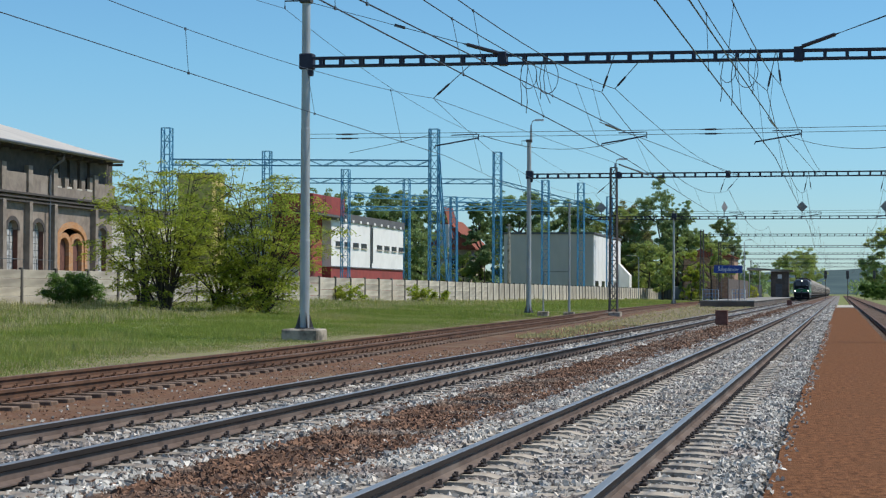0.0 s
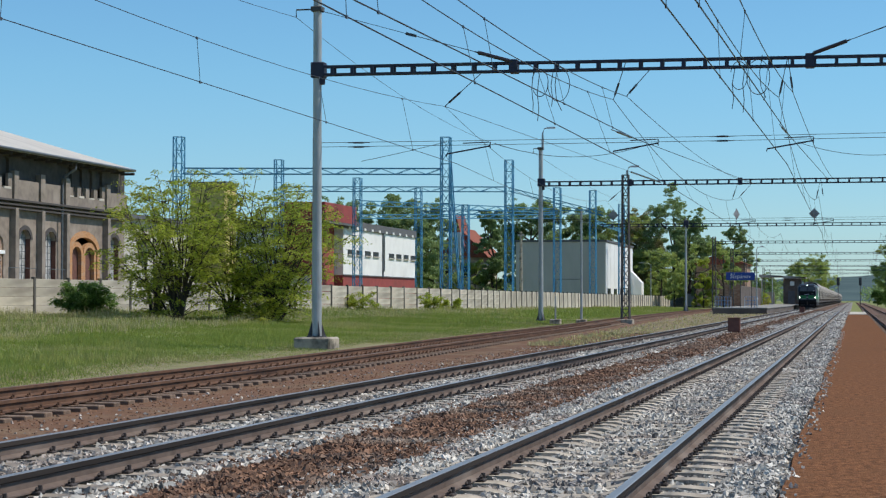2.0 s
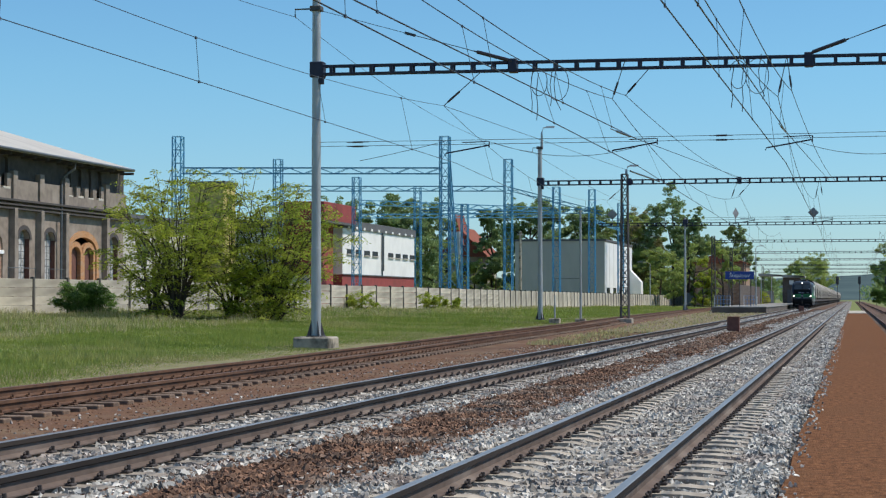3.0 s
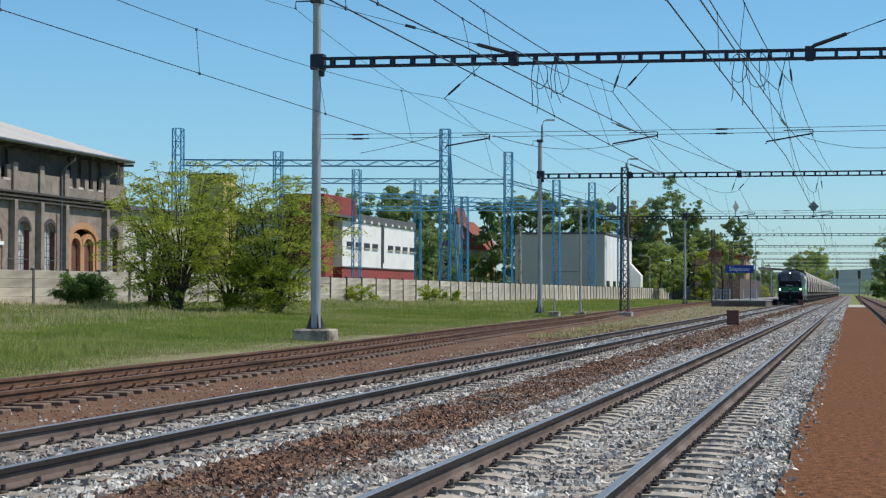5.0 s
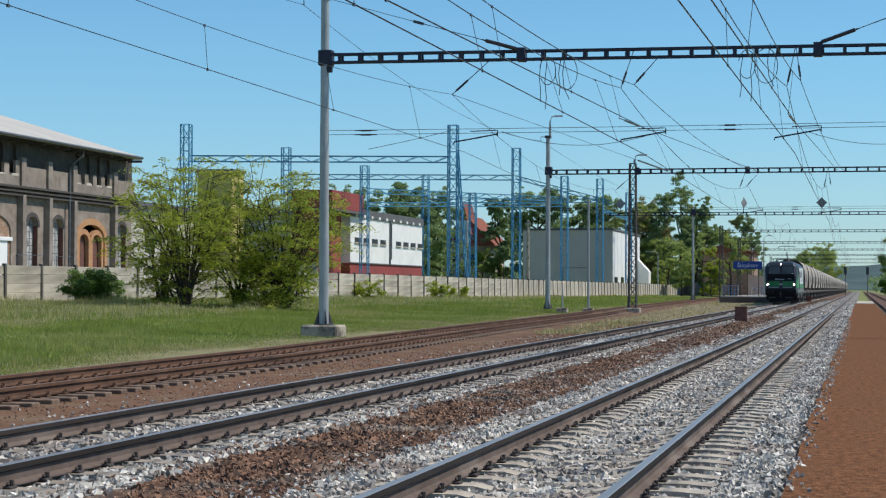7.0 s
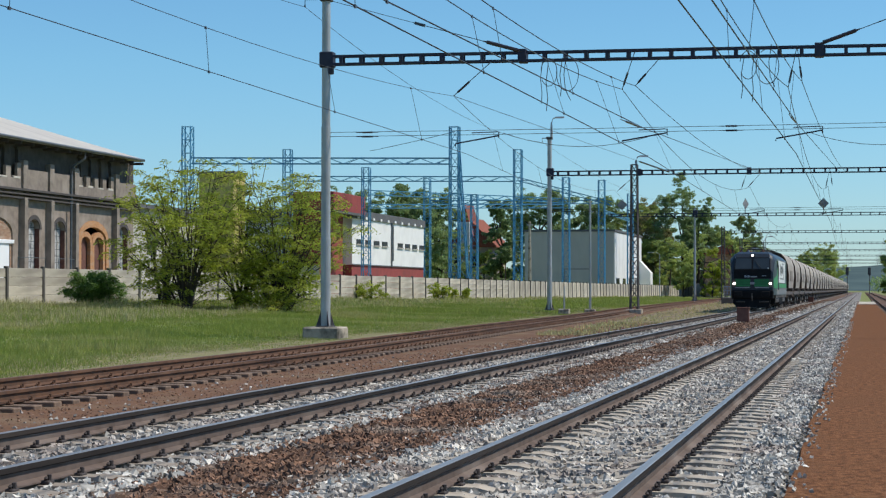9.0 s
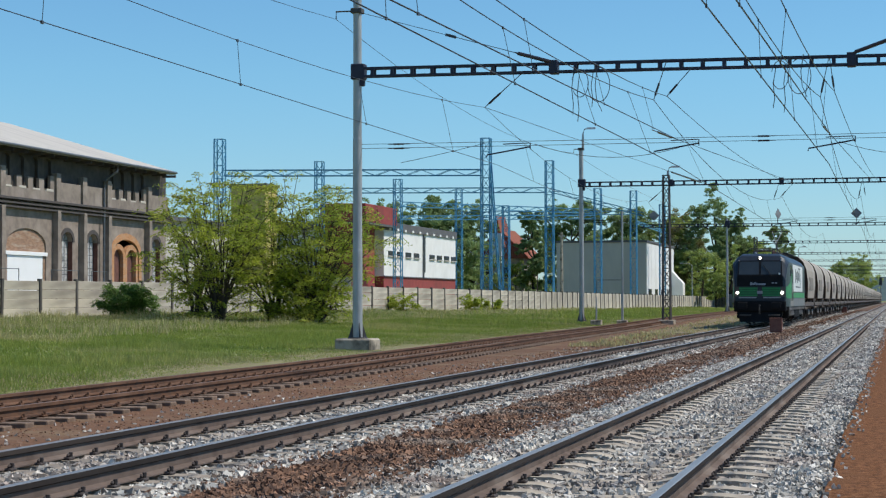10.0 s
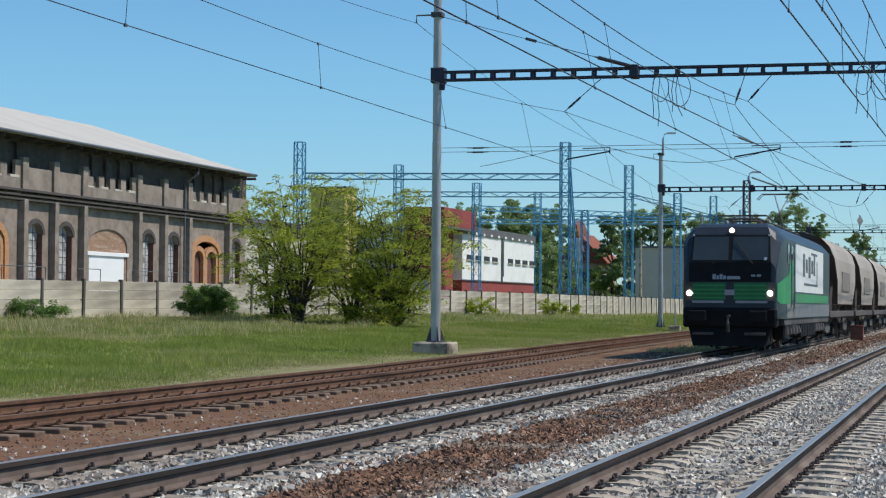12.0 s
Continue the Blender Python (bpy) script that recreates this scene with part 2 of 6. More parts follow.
FAR = 1100
strip("gravel_path", -0.57, 1.35, -12, 236, -0.15, M["path"], "reddish-brown fine gravel platform path between tracks", "path", 0.06)
strip("ballast_near", -4.55, -0.5, -12, FAR, -0.235, M["bed_grey"], "grey crushed-stone ballast of the main track", "ballast", 0.15)
strip("ballast_middle", -8.45, -5.35, -12, FAR, -0.225, M["bed_grey"], "pale grey crushed-stone ballast of the second track", "ballast", 0.15)
strip("cess_brown", -5.9, -3.9, -12, FAR, -0.219, M["bed_brown"], "rust-brown stones between the two main tracks", "gravel", 0.2)
strip("cinder_strip", -10.4, -8.2, -12, 118, -0.235, M["dirt"], "brown cinder ground beside the rusty siding", "dirt", 0.2, 0.25)
strip("siding_bed", -2.2, 2.6, -12, 470, -0.228, M["dirt"], "brown dirty bed of the rusty siding", "dirt", 0.2, 0.25, follow=True)
bm = bmesh.new()
loft(bm, [[(min(siding_x(y) + 2.3, -9.6), y, -0.30), (min(siding_x(y) + 2.3, -9.6) + 0.05, y, -0.2), (-8.6, y, -0.2), (-8.5, y, -0.30)] for y in [86, 100, 130, 160, 200, 260, 330, 420, 470]], closed=False)
tagged(finish("dry_verge", bm, M["cinder"]), "dry brown cinder verge with sparse grass between siding and main tracks", "verge", kind="structure")
strip("grass_verge", -5.4, -2.1, -12, 240, -0.295, M["verge"], "dry yellowish grass strip beside the siding", "verge", 0.7, 0.05, follow=True)
strip("ballast_far_track", 1.3, 5.6, -12, FAR, -0.25, M["bed_brown"], "brown ballast of the track past the path", "ballast", 0.15)


# ---- tracks ----
def rail_profile(s=1):
    return [(-0.036, 0.0), (-0.03, 0.004), (0.03, 0.004), (0.036, 0.0), (0.036, -0.042), (0.009, -0.055), (0.009, -0.125), (0.07, -0.148), (0.07, -0.16),
            (-0.07, -0.16), (-0.07, -0.148), (-0.009, -0.125), (-0.009, -0.055), (-0.036, -0.042)]


def rail(parent, path, off, mats):
    bm = bmesh.new()
    prof = rail_profile()
    rows = [[(x + off + px, y, z + pz) for px, pz in prof] for x, y, z in path]
    k = len(prof)
    for i, f in enumerate(loft(bm, rows)):
        skin = i < k * (len(rows) - 1)
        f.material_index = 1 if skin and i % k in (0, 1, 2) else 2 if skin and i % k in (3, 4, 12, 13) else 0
    return part("rail", bm, mats, parent)


def sleeper_mesh(wood, material):
    bm = bmesh.new()
    if wood:
        box(bm, (-1.25, -0.12, -0.16), (1.25, 0.12, 0), bevel=0.012)
    else:
        prof = [(-0.15, -0.2), (-0.13, 0.0), (0.13, 0.0), (0.15, -0.2)]
        sec = []
        for x, dz in ((-1.3, -0.02), (-1.05, 0), (-0.5, 0), (-0.35, -0.035), (0.35, -0.035), (0.5, 0), (1.05, 0), (1.3, -0.02)):
            sec.append([(x, py, pz + (dz if pz > -0.1 else 0)) for py, pz in prof])
        loft(bm, sec)
    me = bpy.data.meshes.new("sleeper")
    bm.normal_update()
    bm.to_mesh(me)
    bm.free()
    me.materials.append(M[material])
    return me


def clip_mesh():
    """The pair of clamps and bolts that hold a rail on one sleeper."""
    bm = bmesh.new()
    for s in (-1, 1):
        box(bm, (s * 0.095 - 0.04, -0.06, -0.01), (s * 0.095 + 0.04, 0.06, 0.022), bevel=0.01)
        tube(bm, [(s * 0.105, -0.05, 0.03), (s * 0.10, -0.035, 0.042), (s * 0.095, 0.035, 0.042), (s * 0.105, 0.05, 0.03)], 0.013, 6)
        tube(bm, [(s * 0.115, 0, 0.02), (s * 0.115, 0, 0.065)], 0.018, 6)
    me = bpy.data.meshes.new("clip")
    bm.normal_update()
    bm.to_mesh(me)
    bm.free()
    me.materials.append(M["clip"])
    return me


def joined(name, me, spots, material, parent, label=""):
    """Copies of a mesh at many poses as one mesh of kind stuff."""
    v = np.array([p.co for p in me.vertices])
    tri = []
    for p in me.polygons:
        q = list(p.vertices)
        tri += [(q[0], q[i], q[i + 1]) for i in range(1, len(q) - 1)]
    tri = np.array(tri)
    vs, fs = [], []
    for i, (x, y, z, r) in enumerate(spots):
        c, s = math.cos(r), math.sin(r)
        vs.append(np.stack([v[:, 0] * c - v[:, 1] * s + x, v[:, 0] * s + v[:, 1] * c + y, v[:, 2] + z], 1))
        fs.append(tri + i * len(v))
    ob = link(name, mesh_np(name, np.concatenate(vs), np.concatenate(fs)), material, parent, label)
    return tagged(ob, kind="stuff")


SLEEPER, SLEEPER_GRIMY, SLEEPER_WOOD, CLIP = sleeper_mesh(False, "sleeper"), sleeper_mesh(False, "sleeper_grimy"), sleeper_mesh(True, "sleeper_wood"), clip_mesh()


def track(label, path_x, y0, y1, me, near, pitch=0.6, z=0.0, shiny=True):
    t = thing("railway_track", label, "railway track", kind="structure", group="parallel railway tracks")
    ys = np.arange(y0, 240, 4).tolist() + np.linspace(240, y1, 40).tolist()
    path = [(path_x(y), y, z) for y in ys]
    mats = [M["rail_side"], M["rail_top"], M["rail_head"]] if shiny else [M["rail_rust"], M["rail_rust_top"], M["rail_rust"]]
    for off in (-0.753, 0.753):
        rail(t, path, off, mats)
    singles, rest, clips = [], [], []
    y = y0
    i = 0
    while y < 190:
        yy = y + rng.uniform(-0.02, 0.02)
        turn = math.atan((path_x(yy - 1) - path_x(yy + 1)) / 2) + rng.uniform(-0.008, 0.008)
        s = (path_x(yy), yy, z - 0.17 + rng.uniform(-0.006, 0.006), turn)
        (singles if near[0] <= yy <= near[1] else rest).append(s)
        if y < 110:
            clips += [(s[0] + o, s[1], z - 0.165, turn) for o in (-0.753, 0.753)]
        y += pitch
    joined("distant_sleepers", me, rest, me.materials[0], t)
    joined("rail_clips", CLIP, clips, M["clip" if shiny else "rail_rust"], t)
    return t, singles, me


TRACKS = [
    track("main railway track with shiny rails on concrete sleepers", lambda y: -2.36, -10, FAR, SLEEPER, (11, 100)),
    track("second railway track with shiny rails on concrete sleepers", lambda y: -6.99, -10, FAR, SLEEPER_GRIMY, (9, 100)),
    track("rusty disused siding on dark wooden sleepers", siding_x, -10, 470, SLEEPER_WOOD, (18, 110), shiny=False),
    track("railway track past the gravel path, on wooden sleepers", lambda y: 2.45, -10, FAR, SLEEPER_WOOD, (0, 0), shiny=False),
]


# ---- overhead line ----
GANTRY_Y = [59.4, 119.6, 185.6, 242, 302, 357, 415, 474, 533]
BEAM_Z = 8.95


def lattice(bm, base, top, w, bays, leg, brace, taper=1.0, sides=(0, 1, 2, 3)):
    """A square lattice tower with legs and zigzag bracing."""
    x, y, z0 = base
    h = top - z0
    cs = [(-1, -1), (1, -1), (1, 1), (-1, 1)]

    def corner(k, z):
        s = w / 2 * (1 + (taper - 1) * (z - z0) / h)
        return (x + cs[k][0] * s, y + cs[k][1] * s, z)
    for k in range(4):
        bar(bm, corner(k, z0), corner(k, top), leg)
    for i in range(bays):
        za, zb = z0 + h * i / bays, z0 + h * (i + 1) / bays
        for k in sides:
            j = (k + 1) % 4
            bar(bm, corner(k, za), corner(j, zb), brace) if i % 2 else bar(bm, corner(j, za), corner(k, zb), brace)
            bar(bm, corner(k, zb), corner(j, zb), brace)


def round_mast(x, y, z0, top, label, footing=True, f=1.0):
    t = thing("catenary_mast", label, "mast", pose(x, y, z0), group="catenary masts")
    bm = bmesh.new()
    tube(bm, [(0, 0, 0.38), (0, 0, 3.3)], [0.165 * f, 0.165 * f], 18)
    tube(bm, [(0, 0, 3.3), (0, 0, 3.36), (0, 0, 7.0)], [0.165 * f, 0.155 * f, 0.152 * f], 18, False)
    tube(bm, [(0, 0, 7.0), (0, 0, 7.06), (0, 0, top - z0)], [0.152 * f, 0.144 * f, 0.138 * f], 18)
    part("pole", bm, M["galv"], t)
    bm = bmesh.new()
    for k in range(4):
        a = k * math.pi / 2 + 0.6
        loft(bm, [[(math.cos(a) * r, math.sin(a) * r, z) for r, z in ((0.14, 0.44), (0.32, 0.44), (0.14, 1.0))][:3],
                  [(math.cos(a + 0.08) * r, math.sin(a + 0.08) * r, z) for r, z in ((0.14, 0.44), (0.32, 0.44), (0.14, 1.0))]])
    tube(bm, [(0, 0, 0.40), (0, 0, 0.44)], 0.34, 12)
    part("foot_flange", bm, M["mast"], t)
    if footing:
        bm = bmesh.new()
        box(bm, (-0.62, -0.6, -0.35), (0.62, 0.6, 0.40), bevel=0.05)
        part("footing", bm, M["block"], t, "weathered concrete footing block")
    bm = bmesh.new()
    box(bm, (-0.19, -0.19, BEAM_Z - z0 - 0.28), (0.28, 0.19, BEAM_Z - z0 + 0.24), bevel=0.03)
    box(bm, (0.05, -0.1, BEAM_Z - z0 - 0.5), (0.25, 0.1, BEAM_Z - z0 - 0.25), bevel=0.03)
    part("clamp", bm, M["beam"], t)
    return t


def lattice_mast(x, y, z0, top, w=0.5):
    t = thing("catenary_mast", "dark steel lattice mast with a small lamp at its top", "mast", pose(x, y, z0), group="catenary masts")
    bm = bmesh.new()
    lattice(bm, (0, 0, 0.1), top - z0, w, 14, 0.075, 0.045, 0.75)
    part("lattice", bm, M["mast"], t)
    bm = bmesh.new()
    box(bm, (-0.5, -0.5, -0.3), (0.5, 0.5, 0.12), bevel=0.04)
    part("footing", bm, M["block"], t)
    return t


def gantry(i, x0, x1, y):
    t = thing("gantry_beam", "dark steel gantry beam with rectangular openings across the tracks", "gantry", pose(0, y, (8.80, 8.84, 8.72)[min(i, 2)], 0, 0.35 if i == 0 else 0, 0), group="gantry beams")
    bm = bmesh.new()
    for z in (-0.165, 0.098):
        for s in (-0.15, 0.15):
            box(bm, (x0, s - 0.035, z), (x1, s + 0.035, z + 0.067))
    part("chords", bm, M["beam"], t)
    bm = bmesh.new()
    x = x0 + 0.35
    while x < x1:
        for s in (-0.15, 0.15):
            box(bm, (x - 0.055, s - 0.03, -0.1), (x + 0.055, s + 0.03, 0.1))
        x += 0.68 if y < 150 else 0.9
    for z in (-0.15, 0.11):
        x = x0 + 0.35
        while x < x1:
            box(bm, (x - 0.04, -0.13, z), (x + 0.04, 0.13, z + 0.04))
            x += 1.36
    part("uprights", bm, M["beam"], t)
    if i < 2:
        for xx in (-10.72, -1.3) if i == 0 else (-14.0, -7.0):
            bm = bmesh.new()
            box(bm, (xx - 0.14, -0.22, -0.2), (xx + 0.14, 0.22, 0.24), bevel=0.02)
            part("splice_box", bm, M["beam"], t)
    return t


LEFT_X = [-17.35, -19.82, -16.2, -17.5, -19, -20, -21, -22, -23]
for gi, gy in enumerate(GANTRY_Y):
    gantry(gi, -24.8 if gi == 2 else LEFT_X[gi] + 0.2, 12.4, gy)
    if gi == 0:
        round_mast(LEFT_X[0], gy, -0.32, 11.6, "tall grey tubular catenary mast on a concrete footing")
    elif gi == 1:
        round_mast(LEFT_X[1], gy, -0.42, 11.2, "grey tubular catenary mast with a lamp on top", False)
    elif gi > 2:
        lattice_mast(LEFT_X[gi], gy, -0.2, 9.4)
    else:
        round_mast(LEFT_X[gi], gy, -0.2, 9.4, "thin grey tubular catenary mast far down the line", False, 0.68)
    lattice_mast(12.5, gy, -0.3, 14.0 if gi == 0 else 9.4)
lattice_mast(-14.3, 119.6, -0.05, 9.35)


def sag(p, q, drop, n=14):
    return [tuple(Vector(p).lerp(Vector(q), k / n) - Vector((0, 0, drop * 4 * (k / n) * (1 - k / n)))) for k in range(n + 1)]


def catenary(label, xs, near, n=7, contact=5.6, messenger=7.85, zig=0.25, thin=1.0):
    """Contact and messenger wires; near lists for the first span the pairs of contact points, messenger ends and sag."""
    t = thing("overhead_line", label, "overhead wire", group="overhead lines")
    for c0, c1, m0, m1, drop in near:
        c0, c1 = Vector(c0), Vector(c1)
        wire("contact_wire", [c0, c1], 0.0135 * thin, M["wire"], t)
        pts = sag(m0, m1, drop, 20)
        wire("messenger_wire", pts, 0.0115 * thin, M["wire"], t)
        for j in range(3, 20, 3):
            p = pts[j]
            u = (p[1] - c0.y) / (c1.y - c0.y)
            wire("dropper", [p, c0.lerp(c1, u)], 0.0065, M["wire"], t)
            for q in (p, c0.lerp(c1, u)):
                bm = bmesh.new()
                box(bm, (q[0] - 0.015, q[1] - 0.04, q[2] - 0.03), (q[0] + 0.015, q[1] + 0.04, q[2] + 0.02))
                part("wire_clamp", bm, M["insul"], t)
    c0, m0 = near[0][1], near[0][3]
    sup = GANTRY_Y[:n]
    ends = [(c0, m0)] + [((xs(y) + (zig if k % 2 else -zig), y, contact), (xs(y) + 0.1, y, messenger)) for k, y in enumerate(sup)][1:]
    wire("contact_wire", [c for c, _ in ends], 0.0125 * thin, M["wire"], t)
    for (ca, ma), (cb, mb) in zip(ends, ends[1:]):
        pts = sag(ma, mb, messenger - contact - 1.0)
        wire("messenger_wire", pts, 0.0115 * thin, M["wire"], t)
        for j in range(2, 14, 3):
            p = pts[j]
            u = (p[1] - ca[1]) / (cb[1] - ca[1])
            wire("dropper", [p, Vector(ca).lerp(Vector(cb), u)], 0.006, M["wire"], t)
    return t


MAIN = catenary("contact and messenger wires over the main track", lambda y: -2.2, [
    ((-3.15, 0.6, 5.6), (-2.02, 59.4, 5.6), (-2.9, 0.6, 7.69), (-2.26, 59.4, 7.69), 1.05),
    ((-2.34, 0.6, 4.86), (-1.95, 59.4, 6.5), (-2.25, 0.6, 7.86), (-1.83, 59.4, 7.86), 1.06)])
SECOND = catenary("contact and messenger wires over the second track", lambda y: -7.05, [
    ((-8.05, 0.6, 5.6), (-6.72, 59.4, 5.6), (-7.5, 0.6, 7.74), (-7.49, 59.4, 7.74), 1.07),
    ((-7.14, 0.6, 5.0), (-6.73, 59.4, 6.45), (-7.07, 0.6, 7.84), (-7.07, 59.4, 7.84), 1.02)])
catenary("contact and messenger wires over the rusty siding", lambda y: siding_x(y) - 0.3, [
    ((-13.5, 0.6, 5.75), (-12.6, 59.4, 5.75), (-13.05, 0.6, 7.5), (-13.02, 59.4, 7.64), 0.97)], 3, contact=5.7, messenger=7.75, zig=0.05, thin=0.7)
catenary("contact and messenger wires over the track past the path", lambda y: 2.5, [((2.4, 0.6, 5.6), (2.75, 59.4, 5.6), (2.5, 0.6, 7.69), (2.44, 59.4, 7.69), 1.05)])
# the second wires of the overlapping sections climb to the next beam
for t, x, z, xm in ((MAIN, -1.95, 6.5, -1.83), (SECOND, -6.73, 6.45, -7.07)):
    wire("contact_wire", [(x, 59.4, z), (x + 0.6, 119.5, 8.7)], 0.0125, M["wire"], t)
    wire("messenger_wire", sag((xm, 59.4, 7.85), (xm + 0.9, 119.5, 8.7), 0.5), 0.0115, M["wire"], t)
    bm = bmesh.new()
    d = Vector((0.6, 60.1, 2.2)).normalized()
    a = Vector((x, 59.4, z)) - d * 6
    tube(bm, [a, a + d * 1.2, a + d * 1.3, a + d * 4.4, a + d * 4.5, a + d * 6], [0.014, 0.014, 0.034, 0.034, 0.014, 0.014], 6)
    part("insulator", bm, M["insul"], t)


def feeder():
    """A feeder on side arms of the masts."""
    t = thing("feeder_line", "thin feeder wire on side arms of the masts", "overhead wire", group="overhead lines")
    for a, b in zip([(-18.3, 0, 10.6), (-18.09, 59.4, 10.72), (-20.3, 119.6, 10.9)], [(-18.09, 59.4, 10.72), (-20.3, 119.6, 10.9), (-16.4, 185.6, 9.5)]):
        wire("feeder_wire", sag(a, b, 0.95), 0.009, M["wire"], t)
    for x, y, z, m in ((-18.09, 59.4, 10.72, -17.35), (-20.3, 119.6, 10.9, -19.82)):
        bm = bmesh.new()
        tube(bm, [(m, y, z + 0.25), (x, y, z + 0.25), (x, y, z)], 0.028, 6)
        part("side_arm", bm, M["mast"], t)
        bm = bmesh.new()
        box(bm, (m - 0.19, y - 0.19, z + 0.16), (m + 0.19, y + 0.19, z + 0.33), bevel=0.02)
        part("arm_clamp", bm, M["mast"], t)


feeder()


def beam_stay(foot, top, n, label):
    """A tie with a long insulator between a gantry beam and its mast."""
    t = thing("beam_stay", label, "overhead wire", group="beam stays")
    foot, top = Vector(foot), Vector(top)
    d = (top - foot).normalized()
    bm = bmesh.new()
    tube(bm, [foot, foot + d * 0.12, foot + d * 0.13, foot + d * 1.2, foot + d * 1.21, foot + d * 1.32], [0.03, 0.03, 0.062, 0.062, 0.03, 0.02], 8)
    part("insulator", bm, M["insul"], t)
    k = foot + d * 3.5
    wire("tie", [foot + d * 1.3, k], 0.013, M["wire"], t)
    for o in range(n):
        wire("tie", [k if n == 1 else foot + d * 1.32, top + Vector((0, 0, 0.22 * o))], 0.010, M["wire"], t)
    if n == 1:
        bm = bmesh.new()
        bar(bm, k - d * 0.14, k + d * 0.22, 0.09)
        part("turnbuckle", bm, M["insul"], t)


beam_stay((-10.72, 59.2, 9.02), (-17.3, 59.3, 10.92), 1, "dark tie with insulator from beam to mast top")
beam_stay((-1.3, 59.2, 9.0), (12.5, 59.3, 13.8), 2, "dark tie with insulator from beam to tall mast")
t = thing("anchor_wire", "tension wire with insulator fixed to the next gantry beam", "overhead wire")
wire("wire", [(-13.02, 59.4, 7.64), (-12.05, 119.4, 8.85)], 0.010, M["wire"], t)
bm = bmesh.new()
a, d = Vector((-12.05, 119.4, 8.85)), Vector((-0.97, -60, -1.21)).normalized()
tube(bm, [a, a + d * 0.3, a + d * 14.0], [0.05, 0.055, 0.05], 8)
part("insulator", bm, M["insul"], t)
for p, q, drop in (((-11.4, 59.6, 6.42), (-6.4, 59.6, 6.3), 0.42), ((-1.7, 59.6, 6.3), (3.4, 59.6, 6.4), 0.5), ((-15.9, 59.6, 5.9), (-13.0, 59.6, 6.5), 0.02)):
    t = thing("cross_cable", "thin slack cable hung across the tracks", "overhead wire", group="cross cables")
    wire("cable", sag(p, q, drop, 12), 0.009, M["wire"], t)


def jumper(x, y, z, tails):
    """Loops of slack cable with tails clamped to the wires below."""
    t = thing("jumper_cable", "looped jumper cables between overhead wires", "overhead wire", pose(x, y, z), group="jumper cables")
    for cx, cz, r, h, a0, a1 in ((-0.2, 0.02, 0.20, 0.34, -2.6, 2.9), (0.25, -0.02, 0.27, 0.42, -3.4, 2.2)):
        wire("loop", [(cx + r * math.cos(a), 0.15 * cx, cz + h * math.sin(a)) for a in np.linspace(a0, a1, 24)], 0.010, M["wire"], t)
    for x0, z0, x1, z1 in tails:
        wire("tail", [(x0, 0, z0), (x0 - 0.07, 0.1, z0 * 0.6 + z1 * 0.4), (x0 - 0.04, 0.15, z0 * 0.25 + z1 * 0.75), (x1, 0.2, z1)], 0.010, M["wire"], t)


jumper(-7.27, 45.0, 6.62, ((-0.36, 0.32, -0.42, -0.72), (-0.22, 0.25, -0.30, -0.9), (0.12, 0.3, 0.05, -0.55), (0.22, 0.4, 0.3, -0.66)))
jumper(-2.45, 45.0, 6.68, ((-0.3, 0.2, -0.38, -0.75), (-0.05, 0.3, -0.12, -0.85), (0.35, 0.5, 0.42, -0.5)))


def span_fittings(y, x0, tracks, zig):
    """Cross-span wires with steady arms, and hangers from the beam to the messenger wires."""
    t = thing("cross_span", "cross-span wires with steady arms and insulators below a gantry", "overhead wire", pose(0, y, 0), group="cross spans")
    for z in (6.38, 6.52):
        wire("span_wire", sag((x0, 0, z), (12.4, 0, z + 0.1), 0.06, 6), 0.009, M["wire"], t)
    for x in (x0 + 0.9, -4.4, 4.8):
        for z in (6.36, 6.50):
            bm = bmesh.new()
            tube(bm, [(x, 0, z), (x + 0.2, 0, z), (x + 0.2, 0, z), (x + 0.55, 0, z), (x + 0.55, 0, z), (x + 0.75, 0, z)], [0.012, 0.014, 0.032, 0.032, 0.014, 0.012], 6)
            part("insulator", bm, M["insul"], t)
    for x in tracks:
        bm = bmesh.new()
        tube(bm, [(x - 0.45, -0.05, 6.0), (x - 0.43, -0.05, 6.08), (x + 0.3, -0.05, 6.2), (x + 1.0, -0.05, 6.32), (x + 1.0, -0.05, 6.42)], 0.026, 6)
        tube(bm, [(x + 1.0, -0.05, 6.24), (x + 1.0, -0.05, 6.44), (x + 0.9, -0.05, 6.44), (x + 0.1, -0.05, 6.42)], 0.018, 6)
        part("steady_arm", bm, M["beam"], t)
        hang = [((x - 0.44, 0, 7.74), (x - 0.02, 0, 8.98)), ((x - 0.02, 0, 7.84), (x + 0.77, 0, 8.72))] if x < -5 else [((x - 0.06, 0, 7.69), (x + 0.22, 0, 8.98)), ((x + 0.37, 0, 7.86), (x + 0.22, 0, 8.98))]
        if x < -10:
            hang = [((x - 0.52, 0, 7.64), (x + 0.71, 0, 8.71))]
        for a, b in hang:
            d = Vector(b) - Vector(a)
            bm = bmesh.new()
            tube(bm, [Vector(a), Vector(a) + d * 0.1, Vector(a) + d * 0.12, Vector(a) + d * 0.42, Vector(a) + d * 0.44, Vector(b)], [0.014, 0.014, 0.036, 0.036, 0.014, 0.014], 6)
            part("hanger", bm, M["insul"], t)


span_fittings(59.4, -17.2, (-12.5, -7.05, -2.2, 2.5), 0.25)
span_fittings(119.6, -19.8, (-14.9, -7.05, -2.2, 2.5), -0.25)


